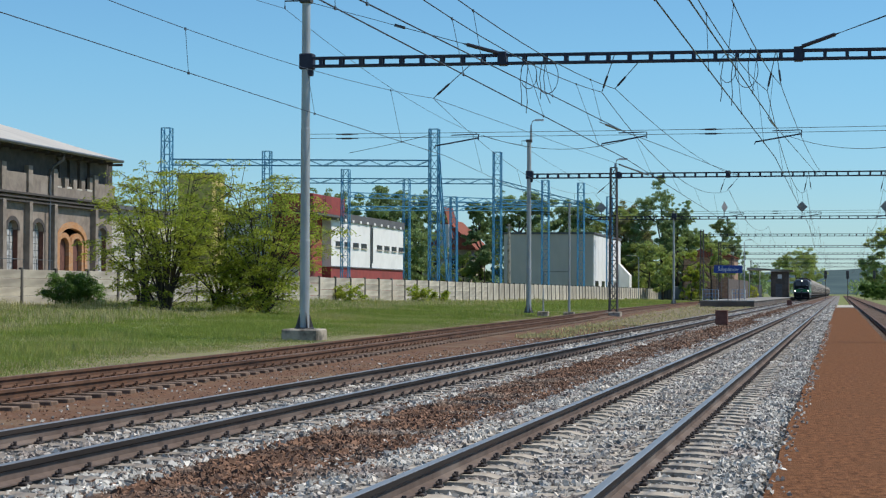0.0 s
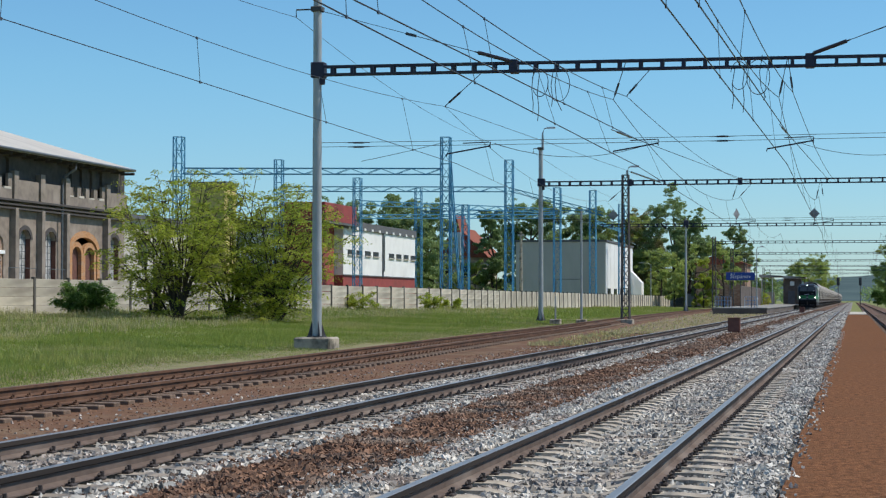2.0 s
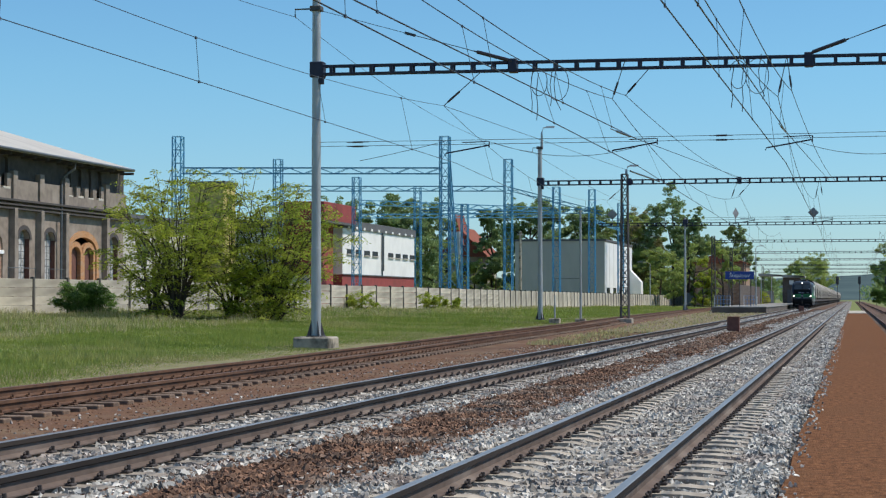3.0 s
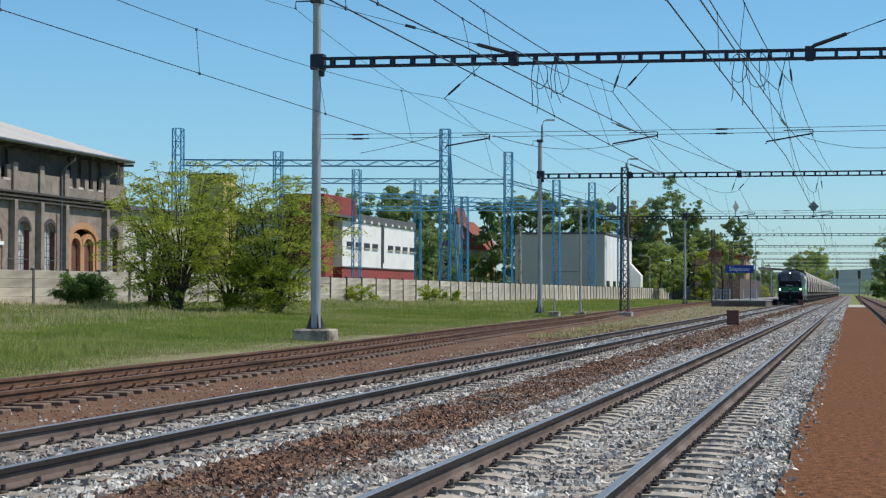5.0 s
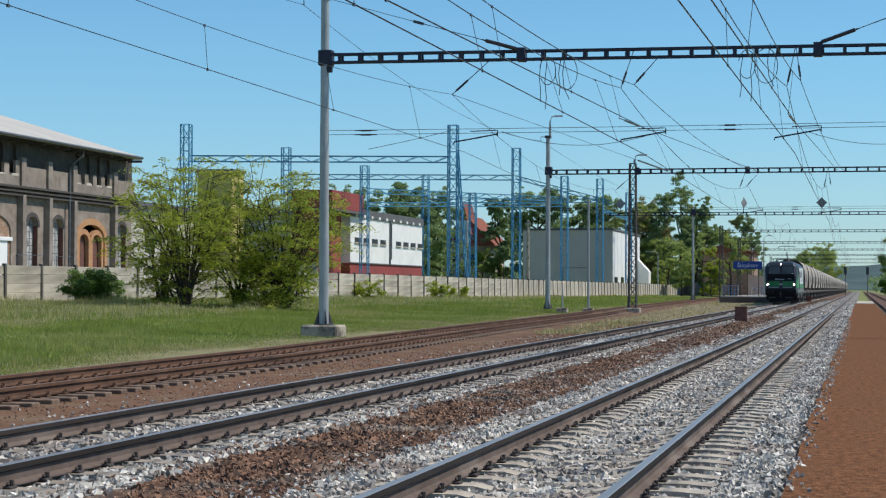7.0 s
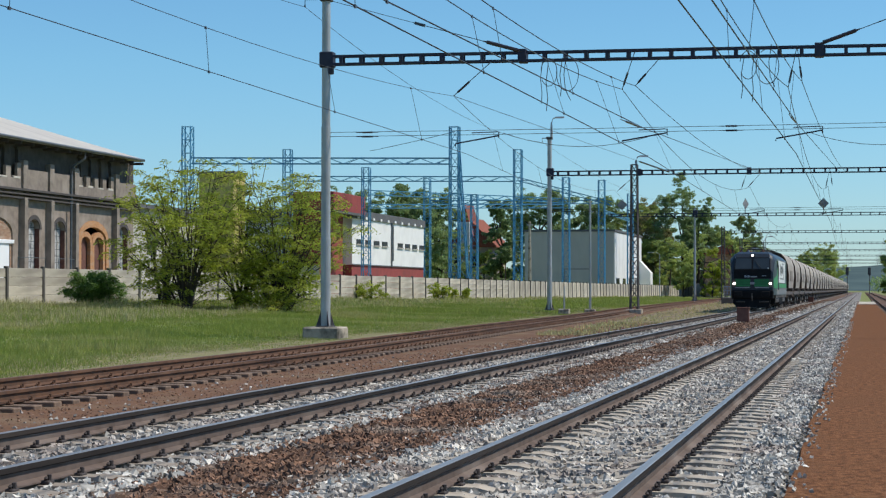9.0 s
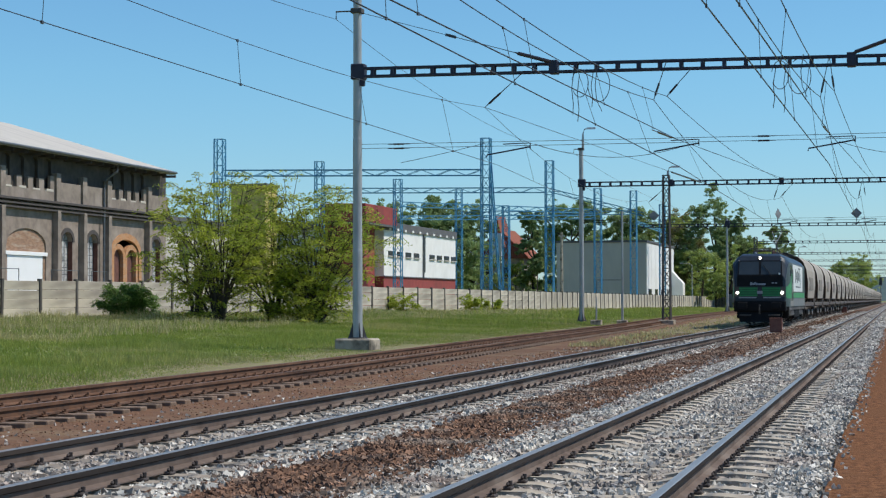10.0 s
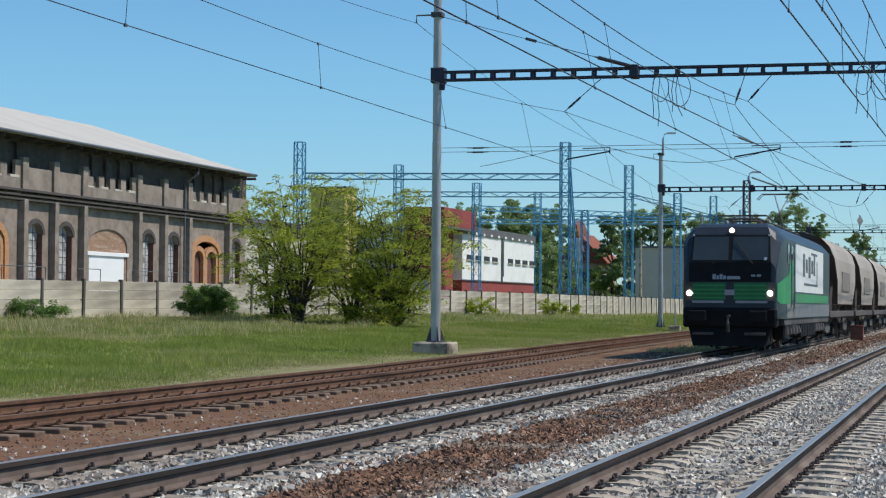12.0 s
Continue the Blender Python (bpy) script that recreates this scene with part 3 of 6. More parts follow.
def diamond_sign(x, y, z, turn=0):
    t = thing("diamond_sign", "grey diamond-shaped signal plate hung above the tracks", "sign", pose(x, y, z, 0, 0, turn), group="diamond signs")
    bm = bmesh.new()
    s = 0.53
    loft(bm, [[(s, -0.02, 0), (0, -0.02, s), (-s, -0.02, 0), (0, -0.02, -s)], [(s, 0.02, 0), (0, 0.02, s), (-s, 0.02, 0), (0, 0.02, -s)]])
    part("plate", bm, M["plate"], t)
    bm = bmesh.new()
    bar(bm, (0, 0.06, -1.0), (0, 0.06, 0.55), 0.05)
    part("bracket", bm, M["beam"], t)


for dx, dt in ((-23.4, 0), (-11.2, 60), (-3.7, 0), (4.25, 0)):
    diamond_sign(dx, 185.4, 9.75, dt)


# ---- concrete fence ----
def fence_x(y):
    return float(np.interp(y, [0, 97, 145, 190, 242, 389], [-53, -45.1, -41.1, -38.2, -36.4, -34.4]))


def fence():
    t = thing("concrete_fence", "weathered concrete panel fence with posts darkened as gap shadow", "fence", kind="structure")
    # post widened and dark: the shadow at the panel gaps is in its colour
    bm = bmesh.new()
    box(bm, (-0.10, -0.12, -0.5), (0.10, 0.12, 2.14), bevel=0.015)
    pm = bpy.data.meshes.new("post")
    bm.to_mesh(pm)
    bm.free()
    pm.materials.append(M["post"])
    bm = bmesh.new()
    box(bm, (-0.03, 0.03, 0), (0.03, 1.0, 0.485), bevel=0.012)
    qm = bpy.data.meshes.new("panel")
    bm.to_mesh(qm)
    bm.free()
    qm.materials.append(M["concrete"])
    y = 70.0
    while y < 388:
        x = fence_x(y)
        d = Vector((fence_x(y + 2) - x, 2.0, 0)).normalized() * (3.95 if y < 180 else 2.9)
        z = ground_z(x, y)
        p = new("post", pm)
        p.parent, p.matrix_basis = t, pose(x, y, z, rng.uniform(-1, 1), rng.uniform(-1, 1), 0)
        turn = math.degrees(math.atan2(-d.x, d.y))
        rows = 4 if y < 200 else 1
        for k in range(rows):
            q = new("panel", qm)
            q.parent = t
            q.matrix_basis = pose(x, y, z + (0.5 * k if rows == 4 else 0) + 0.05, rng.uniform(-0.4, 0.4), 0, turn) @ Matrix.Diagonal((1, 3.9 if y < 180 else 2.85, 1 if rows == 4 else 4.1, 1))
        y += d.y


fence()


# ---- trees and shrubs ----
def leaves(name, blobs, count, size, material, parent, seed, shell=0.55, droop=0.0, slim=0.42):
    """A crown of small leaf sprays spread through many uneven clumps."""
    g = np.random.default_rng(seed)
    blobs = np.array(blobs, float)
    wts = blobs[:, 3] * blobs[:, 4] * blobs[:, 5]
    k = g.choice(len(blobs), count, p=wts / wts.sum())
    d = g.normal(size=(count, 3))
    d /= np.linalg.norm(d, axis=1)[:, None]
    r = (shell + (1 - shell) * g.random(count)) ** 0.6 * g.uniform(0.75, 1.15, count)
    c = blobs[k, :3] + d * r[:, None] * blobs[k, 3:6]
    s = size * g.uniform(0.55, 1.35, count)[:, None]
    a = g.normal(size=(count, 3))
    a[:, 2] -= droop
    a /= np.linalg.norm(a, axis=1)[:, None]
    b = np.cross(a, g.normal(size=(count, 3)))
    b /= np.linalg.norm(b, axis=1)[:, None]
    n = np.cross(a, b)
    v = np.stack([c - a * s, c + b * s * slim + n * s * 0.12, c + a * s, c - b * s * slim + n * s * 0.12], 1).reshape(-1, 3)
    f = np.arange(count * 4).reshape(-1, 4)
    return link(name, mesh_np(name, v, f), material, parent)


def tree(name, label, x, y, z, height, rx, ry, material, seed, crown_from=0.3, clumps=40, count=9000, size=0.45, category="tree", clump=(0.12, 0.30)):
    t = thing(name, label, category, pose(x, y, z))
    g = np.random.default_rng(seed)
    bm = bmesh.new()
    blobs = []
    th, r0 = height * g.uniform(0.6, 0.8), height * 0.022
    path = [(g.normal() * 0.02 * height * u, g.normal() * 0.02 * height * u, th * u - 0.1) for u in np.linspace(0, 1, 6)]
    tube(bm, path, [r0 * (1 - 0.8 * u) for u in np.linspace(0, 1, 6)], 7)
    for _ in range(7):
        p = Vector(path[int(g.uniform(0.3, 0.95) * 5)])
        a = g.uniform(0, 6.28)
        q = p + Vector((math.cos(a) * rx * g.uniform(0.4, 0.8), math.sin(a) * ry * g.uniform(0.4, 0.8), height * g.uniform(0.08, 0.25)))
        tube(bm, [p, p.lerp(q, 0.5) + Vector((0, 0, -0.03 * height)), q], [r0 * 0.45, r0 * 0.3, r0 * 0.1], 5)
    part("trunk", bm, M["bark"], t)
    lobes = []
    for _ in range(max(10, clumps // 10)):
        u = g.random() ** 0.8
        w = math.sin(min(1, 0.25 + u * 0.68) * math.pi) ** 0.6
        a, rr = g.uniform(0, 6.28), (0.25 + 0.6 * math.sqrt(g.random())) * w
        lobes.append((math.cos(a) * rr * rx, math.sin(a) * rr * ry, height * (crown_from + (0.94 - crown_from) * u), g.uniform(0.26, 0.46)))
    for k in range(clumps):
        lx, ly, lz, lr = lobes[k % len(lobes)]
        d = Vector(g.normal(size=3)).normalized() * lr * g.random() ** 0.4
        cs = g.uniform(*clump)
        blobs.append((lx + d.x * rx, ly + d.y * ry, max(lz + d.z * (rx + ry) * 0.36, 0.4), cs * rx, cs * ry, cs * (rx + ry) * 0.32))
    leaves("crown", blobs, count, size, material, t, seed + 1, 0.2, 0.3, 0.45)
    return t


# ---- buildings ----
MB = dict(
    brick=mat("dark_brick", (0.293, 0.234, 0.192), (0.202, 0.161, 0.130), 2.2, 0.95, bump=0.5, bump_scale=9, c3=(0.338, 0.280, 0.234), big=0.35, stretch=(0.900, 0.780, 0.900)),
    # dark upper brick; part of its darkness is the eaves' shadow, put into the colour
    brick_eave_shade=mat("eave_shade_brick", (0.077, 0.065, 0.057), (0.053, 0.045, 0.040), 2.2, 0.95, bump=0.5, bump_scale=9, c3=(0.106, 0.090, 0.080), big=0.35, stretch=(0.900, 0.750, 0.900)),
    brick_pale=mat("pale_brick", (0.280, 0.231, 0.192), (0.202, 0.165, 0.137), 2.2, 0.95, bump=0.5, bump_scale=9, c3=(0.325, 0.273, 0.231), big=0.35, stretch=(0.900, 0.780, 0.900)),
    brick_trim=mat("brick_trim", (0.085, 0.073, 0.07), (0.06, 0.052, 0.05), 3, 0.95, bump=0.4),
    brick_orange=mat("orange_brick", (0.52, 0.27, 0.125), (0.42, 0.20, 0.09), 4, 0.95, bump=0.4, stretch=(1, 1, 3), c3=(0.45, 0.28, 0.17), big=0.4),
    brick_infill=mat("infill_brick", (0.36, 0.22, 0.14), (0.25, 0.15, 0.10), 2.5, 0.95, bump=0.4, stretch=(1, 1, 4), c3=(0.42, 0.32, 0.24), big=0.4),
    reveal=mat("reveal_brick", (0.17, 0.075, 0.055), (0.12, 0.052, 0.04), 4, 0.95),
    block_glass=mat("glass_blocks", (0.55, 0.54, 0.52), (0.36, 0.36, 0.35), 3, 0.6, c3=(0.18, 0.18, 0.175), big=0.5),
    roof=mat("sheet_roof", (0.54, 0.50, 0.44), (0.46, 0.43, 0.38), 1.5, 0.7, c3=(0.42, 0.39, 0.35), stretch=(0.3, 2, 1)),
    white=mat("white_render", (0.80, 0.79, 0.77), (0.75, 0.74, 0.72), 0.8, 0.85, c3=(0.70, 0.69, 0.67), big=0.3),
    red=mat("red_render", (0.30, 0.055, 0.05), (0.25, 0.045, 0.042), 1.0, 0.85, c3=(0.21, 0.045, 0.04)),
    grey=mat("grey_cladding", (0.48, 0.435, 0.385), (0.44, 0.40, 0.355), 1.0, 0.7, c3=(0.40, 0.36, 0.32), stretch=(1, 1, 0.3)),
    slate=mat("grey_roof_edge", (0.12, 0.12, 0.125), (0.09, 0.09, 0.095), 1.5, 0.8),
    window=mat("window_glass", (0.05, 0.055, 0.06), (0.035, 0.04, 0.045), 2, 0.1),
    yellow=mat("yellow_render", (0.50, 0.40, 0.14), (0.43, 0.34, 0.12), 1.0, 0.85, c3=(0.38, 0.31, 0.13)),
    tile=mat("roof_tiles", (0.29, 0.085, 0.045), (0.20, 0.06, 0.035), 3, 0.9, bump=0.5, c3=(0.22, 0.075, 0.045)),
    plaster=mat("plaster", (0.55, 0.50, 0.43), (0.46, 0.42, 0.36), 1.2, 0.9, c3=(0.35, 0.31, 0.27)),
    board=mat("white_board", (0.85, 0.85, 0.84), (0.82, 0.82, 0.81), 1, 0.6),
    pipe=mat("zinc_pipe", (0.16, 0.17, 0.18), (0.12, 0.125, 0.13), 3, 0.5, 0.5),
    plat=mat("platform_concrete", (0.32, 0.30, 0.27), (0.24, 0.225, 0.20), 1.5, 0.95, bump=0.3, c3=(0.2, 0.185, 0.165)),
    sign_blue=mat("sign_blue", (0.012, 0.05, 0.28), (0.012, 0.045, 0.25), 1, 0.4),
    paint_white=mat("white_paint", (0.75, 0.76, 0.76), (0.68, 0.69, 0.69), 3, 0.5),
    paint_blue=mat("blue_paint", (0.18, 0.29, 0.46), (0.14, 0.24, 0.39), 3, 0.5),
    brown_wall=mat("brown_panels", (0.12, 0.092, 0.075), (0.085, 0.065, 0.054), 2, 0.85, c3=(0.17, 0.14, 0.12)),
    rust_box=mat("rusty_box", (0.20, 0.085, 0.06), (0.15, 0.06, 0.045), 5, 0.85, bump=0.2, c3=(0.12, 0.055, 0.042)),
    # wooded hills; the bluish haze of distance is mixed into their colour
    hill_haze=mat("far_woods", (0.095, 0.135, 0.135), (0.075, 0.11, 0.115), 0.01, 1.0, spec=0.0),
    timber=mat("crossing_boards", (0.42, 0.32, 0.23), (0.34, 0.26, 0.19), 3, 0.9, rand=0.15),
)
WX = -54.0          # face of the brick warehouse


def arch(yc, w, spring, rise, n=10):
    return [(yc - w / 2 * math.cos(math.pi * k / n), spring + rise * math.sin(math.pi * k / n)) for k in range(n + 1)]


def pierced_bay(bm, y0, y1, z0, z1, openings, x=WX, thick=0.5):
    """A stretch of wall as one slab, with arched openings cut up from its foot (centre, width, springing, rise)."""
    pts = [(y0, z0), (y0, z1), (y1, z1), (y1, z0)]
    for yc, w, spring, rise in sorted(openings, reverse=True):
        pts += [(yc + w / 2, z0)] + arch(yc, w, spring, rise)[::-1] + [(yc - w / 2, z0)]
    loft(bm, [[(xx, y, z) for y, z in pts] for xx in (x - thick, x)])
    bmesh.ops.recalc_face_normals(bm, faces=bm.faces)


def arch_panel(name, yc, w, sill, spring, rise, x, material, parent, label="", depth=0.06):
    bm = bmesh.new()
    pts = [(yc - w / 2, sill)] + arch(yc, w, spring, rise) + [(yc + w / 2, sill)]
    loft(bm, [[(xx, a, b) for a, b in pts] for xx in (x - depth, x)])
    return part(name, bm, material, parent, label)


def arch_ring(name, yc, w, sill, spring, rise, x0, x1, wid, material, parent):
    """A surround of brick round an arched opening."""
    bm = bmesh.new()
    inner = [(yc - w / 2, sill)] + arch(yc, w, spring, rise) + [(yc + w / 2, sill)]
    outer = [(yc - w / 2 - wid, sill)] + arch(yc, w + 2 * wid, spring, rise + wid) + [(yc + w / 2 + wid, sill)]
    for i in range(len(inner) - 1):
        loft(bm, [[(x, *inner[i]), (x, *inner[i + 1]), (x, *outer[i + 1]), (x, *outer[i])] for x in (x0, x1)])
    bmesh.ops.remove_doubles(bm, verts=bm.verts, dist=0.001)
    return part(name, bm, material, parent)


def warehouse():
    t = thing("brick_warehouse", "old dark brick railway warehouse with arched openings and sheet roof", "building")
    z0, z1 = 0.2, 11.2
    # bays along the wall: start, end, kind
    edges = [(57.8, 65.9, "gate"), (65.9, 69.7, "win"), (69.7, 73.5, "win"), (73.5, 81.6, "gate"), (81.6, 85.5, "win"), (85.5, 89.4, "win"), (89.4, 97.6, "door"), (97.6, 101.4, "win"), (101.4, 105.2, "win"), (105.2, 113.1, "gate"), (113.1, 117.2, "win"), (117.2, 121.3, "win"),
             (121.3, 128.6, "door"), (128.6, 132.5, "win")]
    edges = [(a + 0.35, b + 0.35, kind) for a, b, kind in edges]
    for a, b, kind in edges:
        c = (a + b) / 2
        ops = [(c, 1.65, 5.35, 0.62)] if kind == "win" else [(c, 5.6 if kind == "gate" else 5.35, 4.9, 1.1)]
        bm = bmesh.new()
        pierced_bay(bm, a, b, z0, 7.95, ops)
        part("wall_bay", bm, MB["brick"], t)
        bm = bmesh.new()
        if kind == "win":
            pierced_bay(bm, a, b, 7.95, z1, [])
        else:
            n = 4
            w = (b - a) / n
            pierced_bay(bm, a, b, 7.95, z1, [(a + w * (k + 0.5), w * 0.55, 10.4, 0.25) for k in range(n)])
        part("upper_wall", bm, MB["brick_eave_shade"], t, "dark upper brickwork with eave shade in its colour")
        # stepped parapet of paler brick before the darkened upper wall
        steps = [(0.0, 1.0, 9.2)] if kind == "win" else [(0.0, 0.11, 9.6), (0.11, 0.17, 9.2), (0.17, 0.27, 8.55), (0.27, 0.36, 9.3), (0.36, 0.47, 8.55), (0.47, 0.56, 9.3), (0.56, 0.67, 8.55), (0.67, 0.76, 9.3), (0.76, 0.88, 8.55), (0.88, 1.0, 9.55)]
        bm = bmesh.new()
        pts = [(a, 7.9)] + [(a + (b - a) * f, zt) for f0, f1, zt in steps for f in (f0, f1)] + [(b, 7.9)]
        loft(bm, [[(xx, y, z) for y, z in pts] for xx in (WX, WX + 0.2)])
        bmesh.ops.recalc_face_normals(bm, faces=bm.faces)
        part("parapet", bm, MB["brick_pale"], t)
        if kind == "win":
            bm = bmesh.new()
            box(bm, (WX - 0.5, c - 0.82, z0), (WX - 0.002, c + 0.82, 2.2))
            part("apron", bm, MB["brick"], t)
            wd = arch_panel("window", c, 1.63, 2.2, 5.35, 0.62, WX - 0.36, MB["block_glass"], t, "window filled with pale glass blocks")
            for k in range(1, 3):
                bm = bmesh.new()
                box(bm, (WX - 0.37, c - 0.8 + k * 0.54 - 0.02, 2.2), (WX - 0.335, c - 0.8 + k * 0.54 + 0.02, 5.9))
                part("glazing_bar", bm, MB["slate"], wd)
            for k in range(1, 8):
                bm = bmesh.new()
                box(bm, (WX - 0.37, c - 0.8, 2.2 + 0.46 * k - 0.02), (WX - 0.338, c + 0.8, 2.2 + 0.46 * k + 0.02))
                part("glazing_bar", bm, MB["slate"], wd)
            bm = bmesh.new()
            box(bm, (WX - 0.345, c + 0.815, 2.2), (WX - 0.005, c + 0.835, 5.35))
            part("jamb", bm, MB["reveal"], t)
            arch_ring("window_arch", c, 1.65, 5.3, 5.35, 0.62, WX - 0.02, WX + 0.05, 0.28, MB["brick_trim"], t)
        else:
            if kind == "gate":
                arch_panel("arch_infill", c, 5.58, 4.35, 4.9, 1.1, WX - 0.10, MB["brick_infill"], t, "patched brown brick filling the arch")
                bm = bmesh.new()
                box(bm, (WX - 0.30, c - 2.55, 0.6), (WX - 0.06, c + 2.45, 4.25), bevel=0.02)
                box(bm, (WX - 0.20, c - 2.95, 4.25), (WX + 0.05, c + 2.95, 4.5), bevel=0.02)
                part("white_board", bm, MB["board"], t, "bright white boarded doorway")
                for s in (-1, 1):
                    bm = bmesh.new()
                    box(bm, (WX - 0.4, c + s * 2.68 - 0.12, 0.6), (WX - 0.08, c + s * 2.68 + 0.11, 4.24))
                    part("gate_jamb", bm, MB["brick_infill"], t)
            else:
                arch_ring("door_surround", c, 4.6, 0.6, 4.75, 1.0, WX - 0.35, WX + 0.06, 0.46, MB["brick_orange"], t)
                for s in (-1, 1):
                    arch_ring("inner_arch", c + s * 1.15, 1.6, 0.6, 4.5, 0.55, WX - 0.32, WX - 0.04, 0.36, MB["brick_orange"], t)
                    dd = arch_panel("door", c + s * 1.15, 1.6, 0.6, 4.5, 0.55, WX - 0.36, MB["reveal"], t, "dark reddish door leaf")
            w = (b - a) / 4
            for k in range(4):
                # niche backs take the same brick with the eave shadow in its colour
                bm = bmesh.new()
                box(bm, (WX - 0.28, a + w * (k + 0.5) - w * 0.27, 8.3), (WX - 0.2, a + w * (k + 0.5) + w * 0.27, 10.7))
                part("niche_back", bm, MB["brick_eave_shade"], t)
            for k in range(4):
                bm = bmesh.new()
                box(bm, (WX - 0.30, a + w * (k + 0.5) - w * 0.27, 8.5), (WX + 0.22, a + w * (k + 0.5) + w * 0.24, 8.62 + 0.05 * (k % 2)), bevel=0.015)
                part("niche_sill", bm, MB["plaster"], t)
    for a, b, kind in edges:
        bm = bmesh.new()
        box(bm, (WX - 0.01, a - 0.24, z0), (WX + 0.42, a + 0.24, 7.3))
        box(bm, (WX - 0.01, a - 0.34, 7.9), (WX + 0.36, a + 0.34, 9.75))
        part("pilaster", bm, MB["brick_pale"], t)
    for zz, d, h in ((7.2, 0.37, 0.12), (7.45, 0.40, 0.12), (7.72, 0.46, 0.16)):
        bm = bmesh.new()
        box(bm, (WX - 0.01, 57, zz), (WX + d, 132.6, zz + h), bevel=0.02)
        part("string_course", bm, MB["brick_trim"], t)
    bm = bmesh.new()
    box(bm, (WX - 20, 57, z0), (WX - 0.5, 57.6, z1))
    box(bm, (WX - 20, 132.0, z0), (WX - 0.51, 132.45, z1))
    box(bm, (WX - 20.5, 57, z0), (WX - 20, 133.4, z1))
    part("rear_walls", bm, MB["brick"], t)
    # hipped roof
    e0, e1, zr, ze = WX - 21.3, WX + 1.2, 14.55, 11.07
    xm = (e0 + e1) / 2
    ya, yb = 55.5, 131.8
    A, B, C, D = (e0, ya, ze), (e1, ya, ze), (e1, yb, ze), (e0, yb, ze)
    P, Q = (xm, ya + 6, zr), (xm, yb - 5, zr)
    bm = bmesh.new()
    for off, flip in ((0, False), (-0.22, True)):
        v = [bm.verts.new((a, b, c + off)) for a, b, c in (A, B, C, D, P, Q)]
        for f in ((0, 1, 4), (1, 2, 5, 4), (2, 3, 5), (3, 0, 4, 5)):
            bm.faces.new([v[k] for k in (f[::-1] if flip else f)])
        if flip:
            for k in range(4):
                bm.faces.new((up[k], v[k], v[(k + 1) % 4], up[(k + 1) % 4]))
        up = v
    part("roof", bm, MB["roof"], t, "pale weathered sheet roof")
    bm = bmesh.new()
    tube(bm, [(e1 + 0.07, ya, ze - 0.1), (e1 + 0.07, yb, ze - 0.1)], 0.1, 8)
    part("gutter", bm, MB["pipe"], t)
    bm = bmesh.new()
    tube(bm, [(e1, 121.2, ze - 0.15), (e1 - 0.1, 121.2, ze - 0.7), (WX + 0.45, 120.9, ze - 1.2), (WX + 0.3, 120.8, ze - 1.9), (WX + 0.3, 120.8, 0.6)], 0.09, 8)
    part("downpipe", bm, MB["pipe"], t)
    for y in np.arange(58, 133, 1.9):
        bm = bmesh.new()
        box(bm, (WX - 0.2, y - 0.08, ze - 0.42), (e1 - 0.1, y + 0.08, ze - 0.24))
        part("rafter_end", bm, MB["brick_trim"], t)
    # rail of the loading ramp
    bm = bmesh.new()
    for y0, y1 in ((92, 97), (101, 104), (108.5, 112.5), (114.5, 117)):
        bm = bmesh.new()
        tube(bm, [(WX + 2.2, y0, 1.4), (WX + 2.2, y0, 3.3), (WX + 2.2, y1, 3.3), (WX + 2.2, y1, 1.4)], 0.03, 6)
        part("ramp_rail", bm, MB["pipe"], t)
    bm = bmesh.new()
    box(bm, (WX, 57, 0.0), (WX + 2.4, 133, 1.45), bevel=0.03)
    part("loading_ramp", bm, MB["plat"], t)


warehouse()


def hall(name, label, lo, hi, material):
    t = thing(name, label, "building")
    bm = bmesh.new()
    box(bm, lo, hi)
    part("wall", bm, material, t)
    return t


def white_hall():
    t = hall("factory_hall", "white rendered factory hall with red base and small windows", (-92, 242, 4.6), (-67, 284, 10.9), MB["white"])
    bm = bmesh.new()
    box(bm, (-92, 242.02, 0.2), (-67.03, 283.98, 4.6))
    part("plinth", bm, MB["red"], t, "dark red plinth")
    bm = bmesh.new()
    box(bm, (-92.2, 241.8, 10.9), (-66.8, 284.2, 12.0), bevel=0.03)
    part("roof", bm, MB["slate"], t, "dark grey flat roof edge")
    for k in range(9):
        y = 244.2 + k * 4.6
        if k in (4,):
            continue
        bm = bmesh.new()
        box(bm, (-67.1, y, 7.45), (-66.93, y + 3.0, 8.1))
        w = part("window", bm, MB["window"], t)
        bm = bmesh.new()
        box(bm, (-66.99, y - 0.15, 7.3), (-66.8, y + 3.15, 7.45))
        part("sill", bm, MB["grey"], w)
    for k in range(10):
        bm = bmesh.new()
        box(bm, (-66.99, 244 + k * 4.1, 10.9), (-66.72, 244.9 + k * 4.1, 11.25))
        part("vent", bm, MB["white"], t)
    bm = bmesh.new()
    tube(bm, [(-66.85, 263.2, 4.5), (-66.85, 263.2, 11)], 0.12, 6)
    part("downpipe", bm, MB["pipe"], t)
    bm = bmesh.new()
    box(bm, (-66.98, 264.0, 5.4), (-66.9, 264.5, 10.6))
    part("stair_window", bm, MB["window"], t)
    bm = bmesh.new()
    box(bm, (-66.98, 242, 4.55), (-66.86, 284, 4.7))
    part("drip_edge", bm, MB["slate"], t)


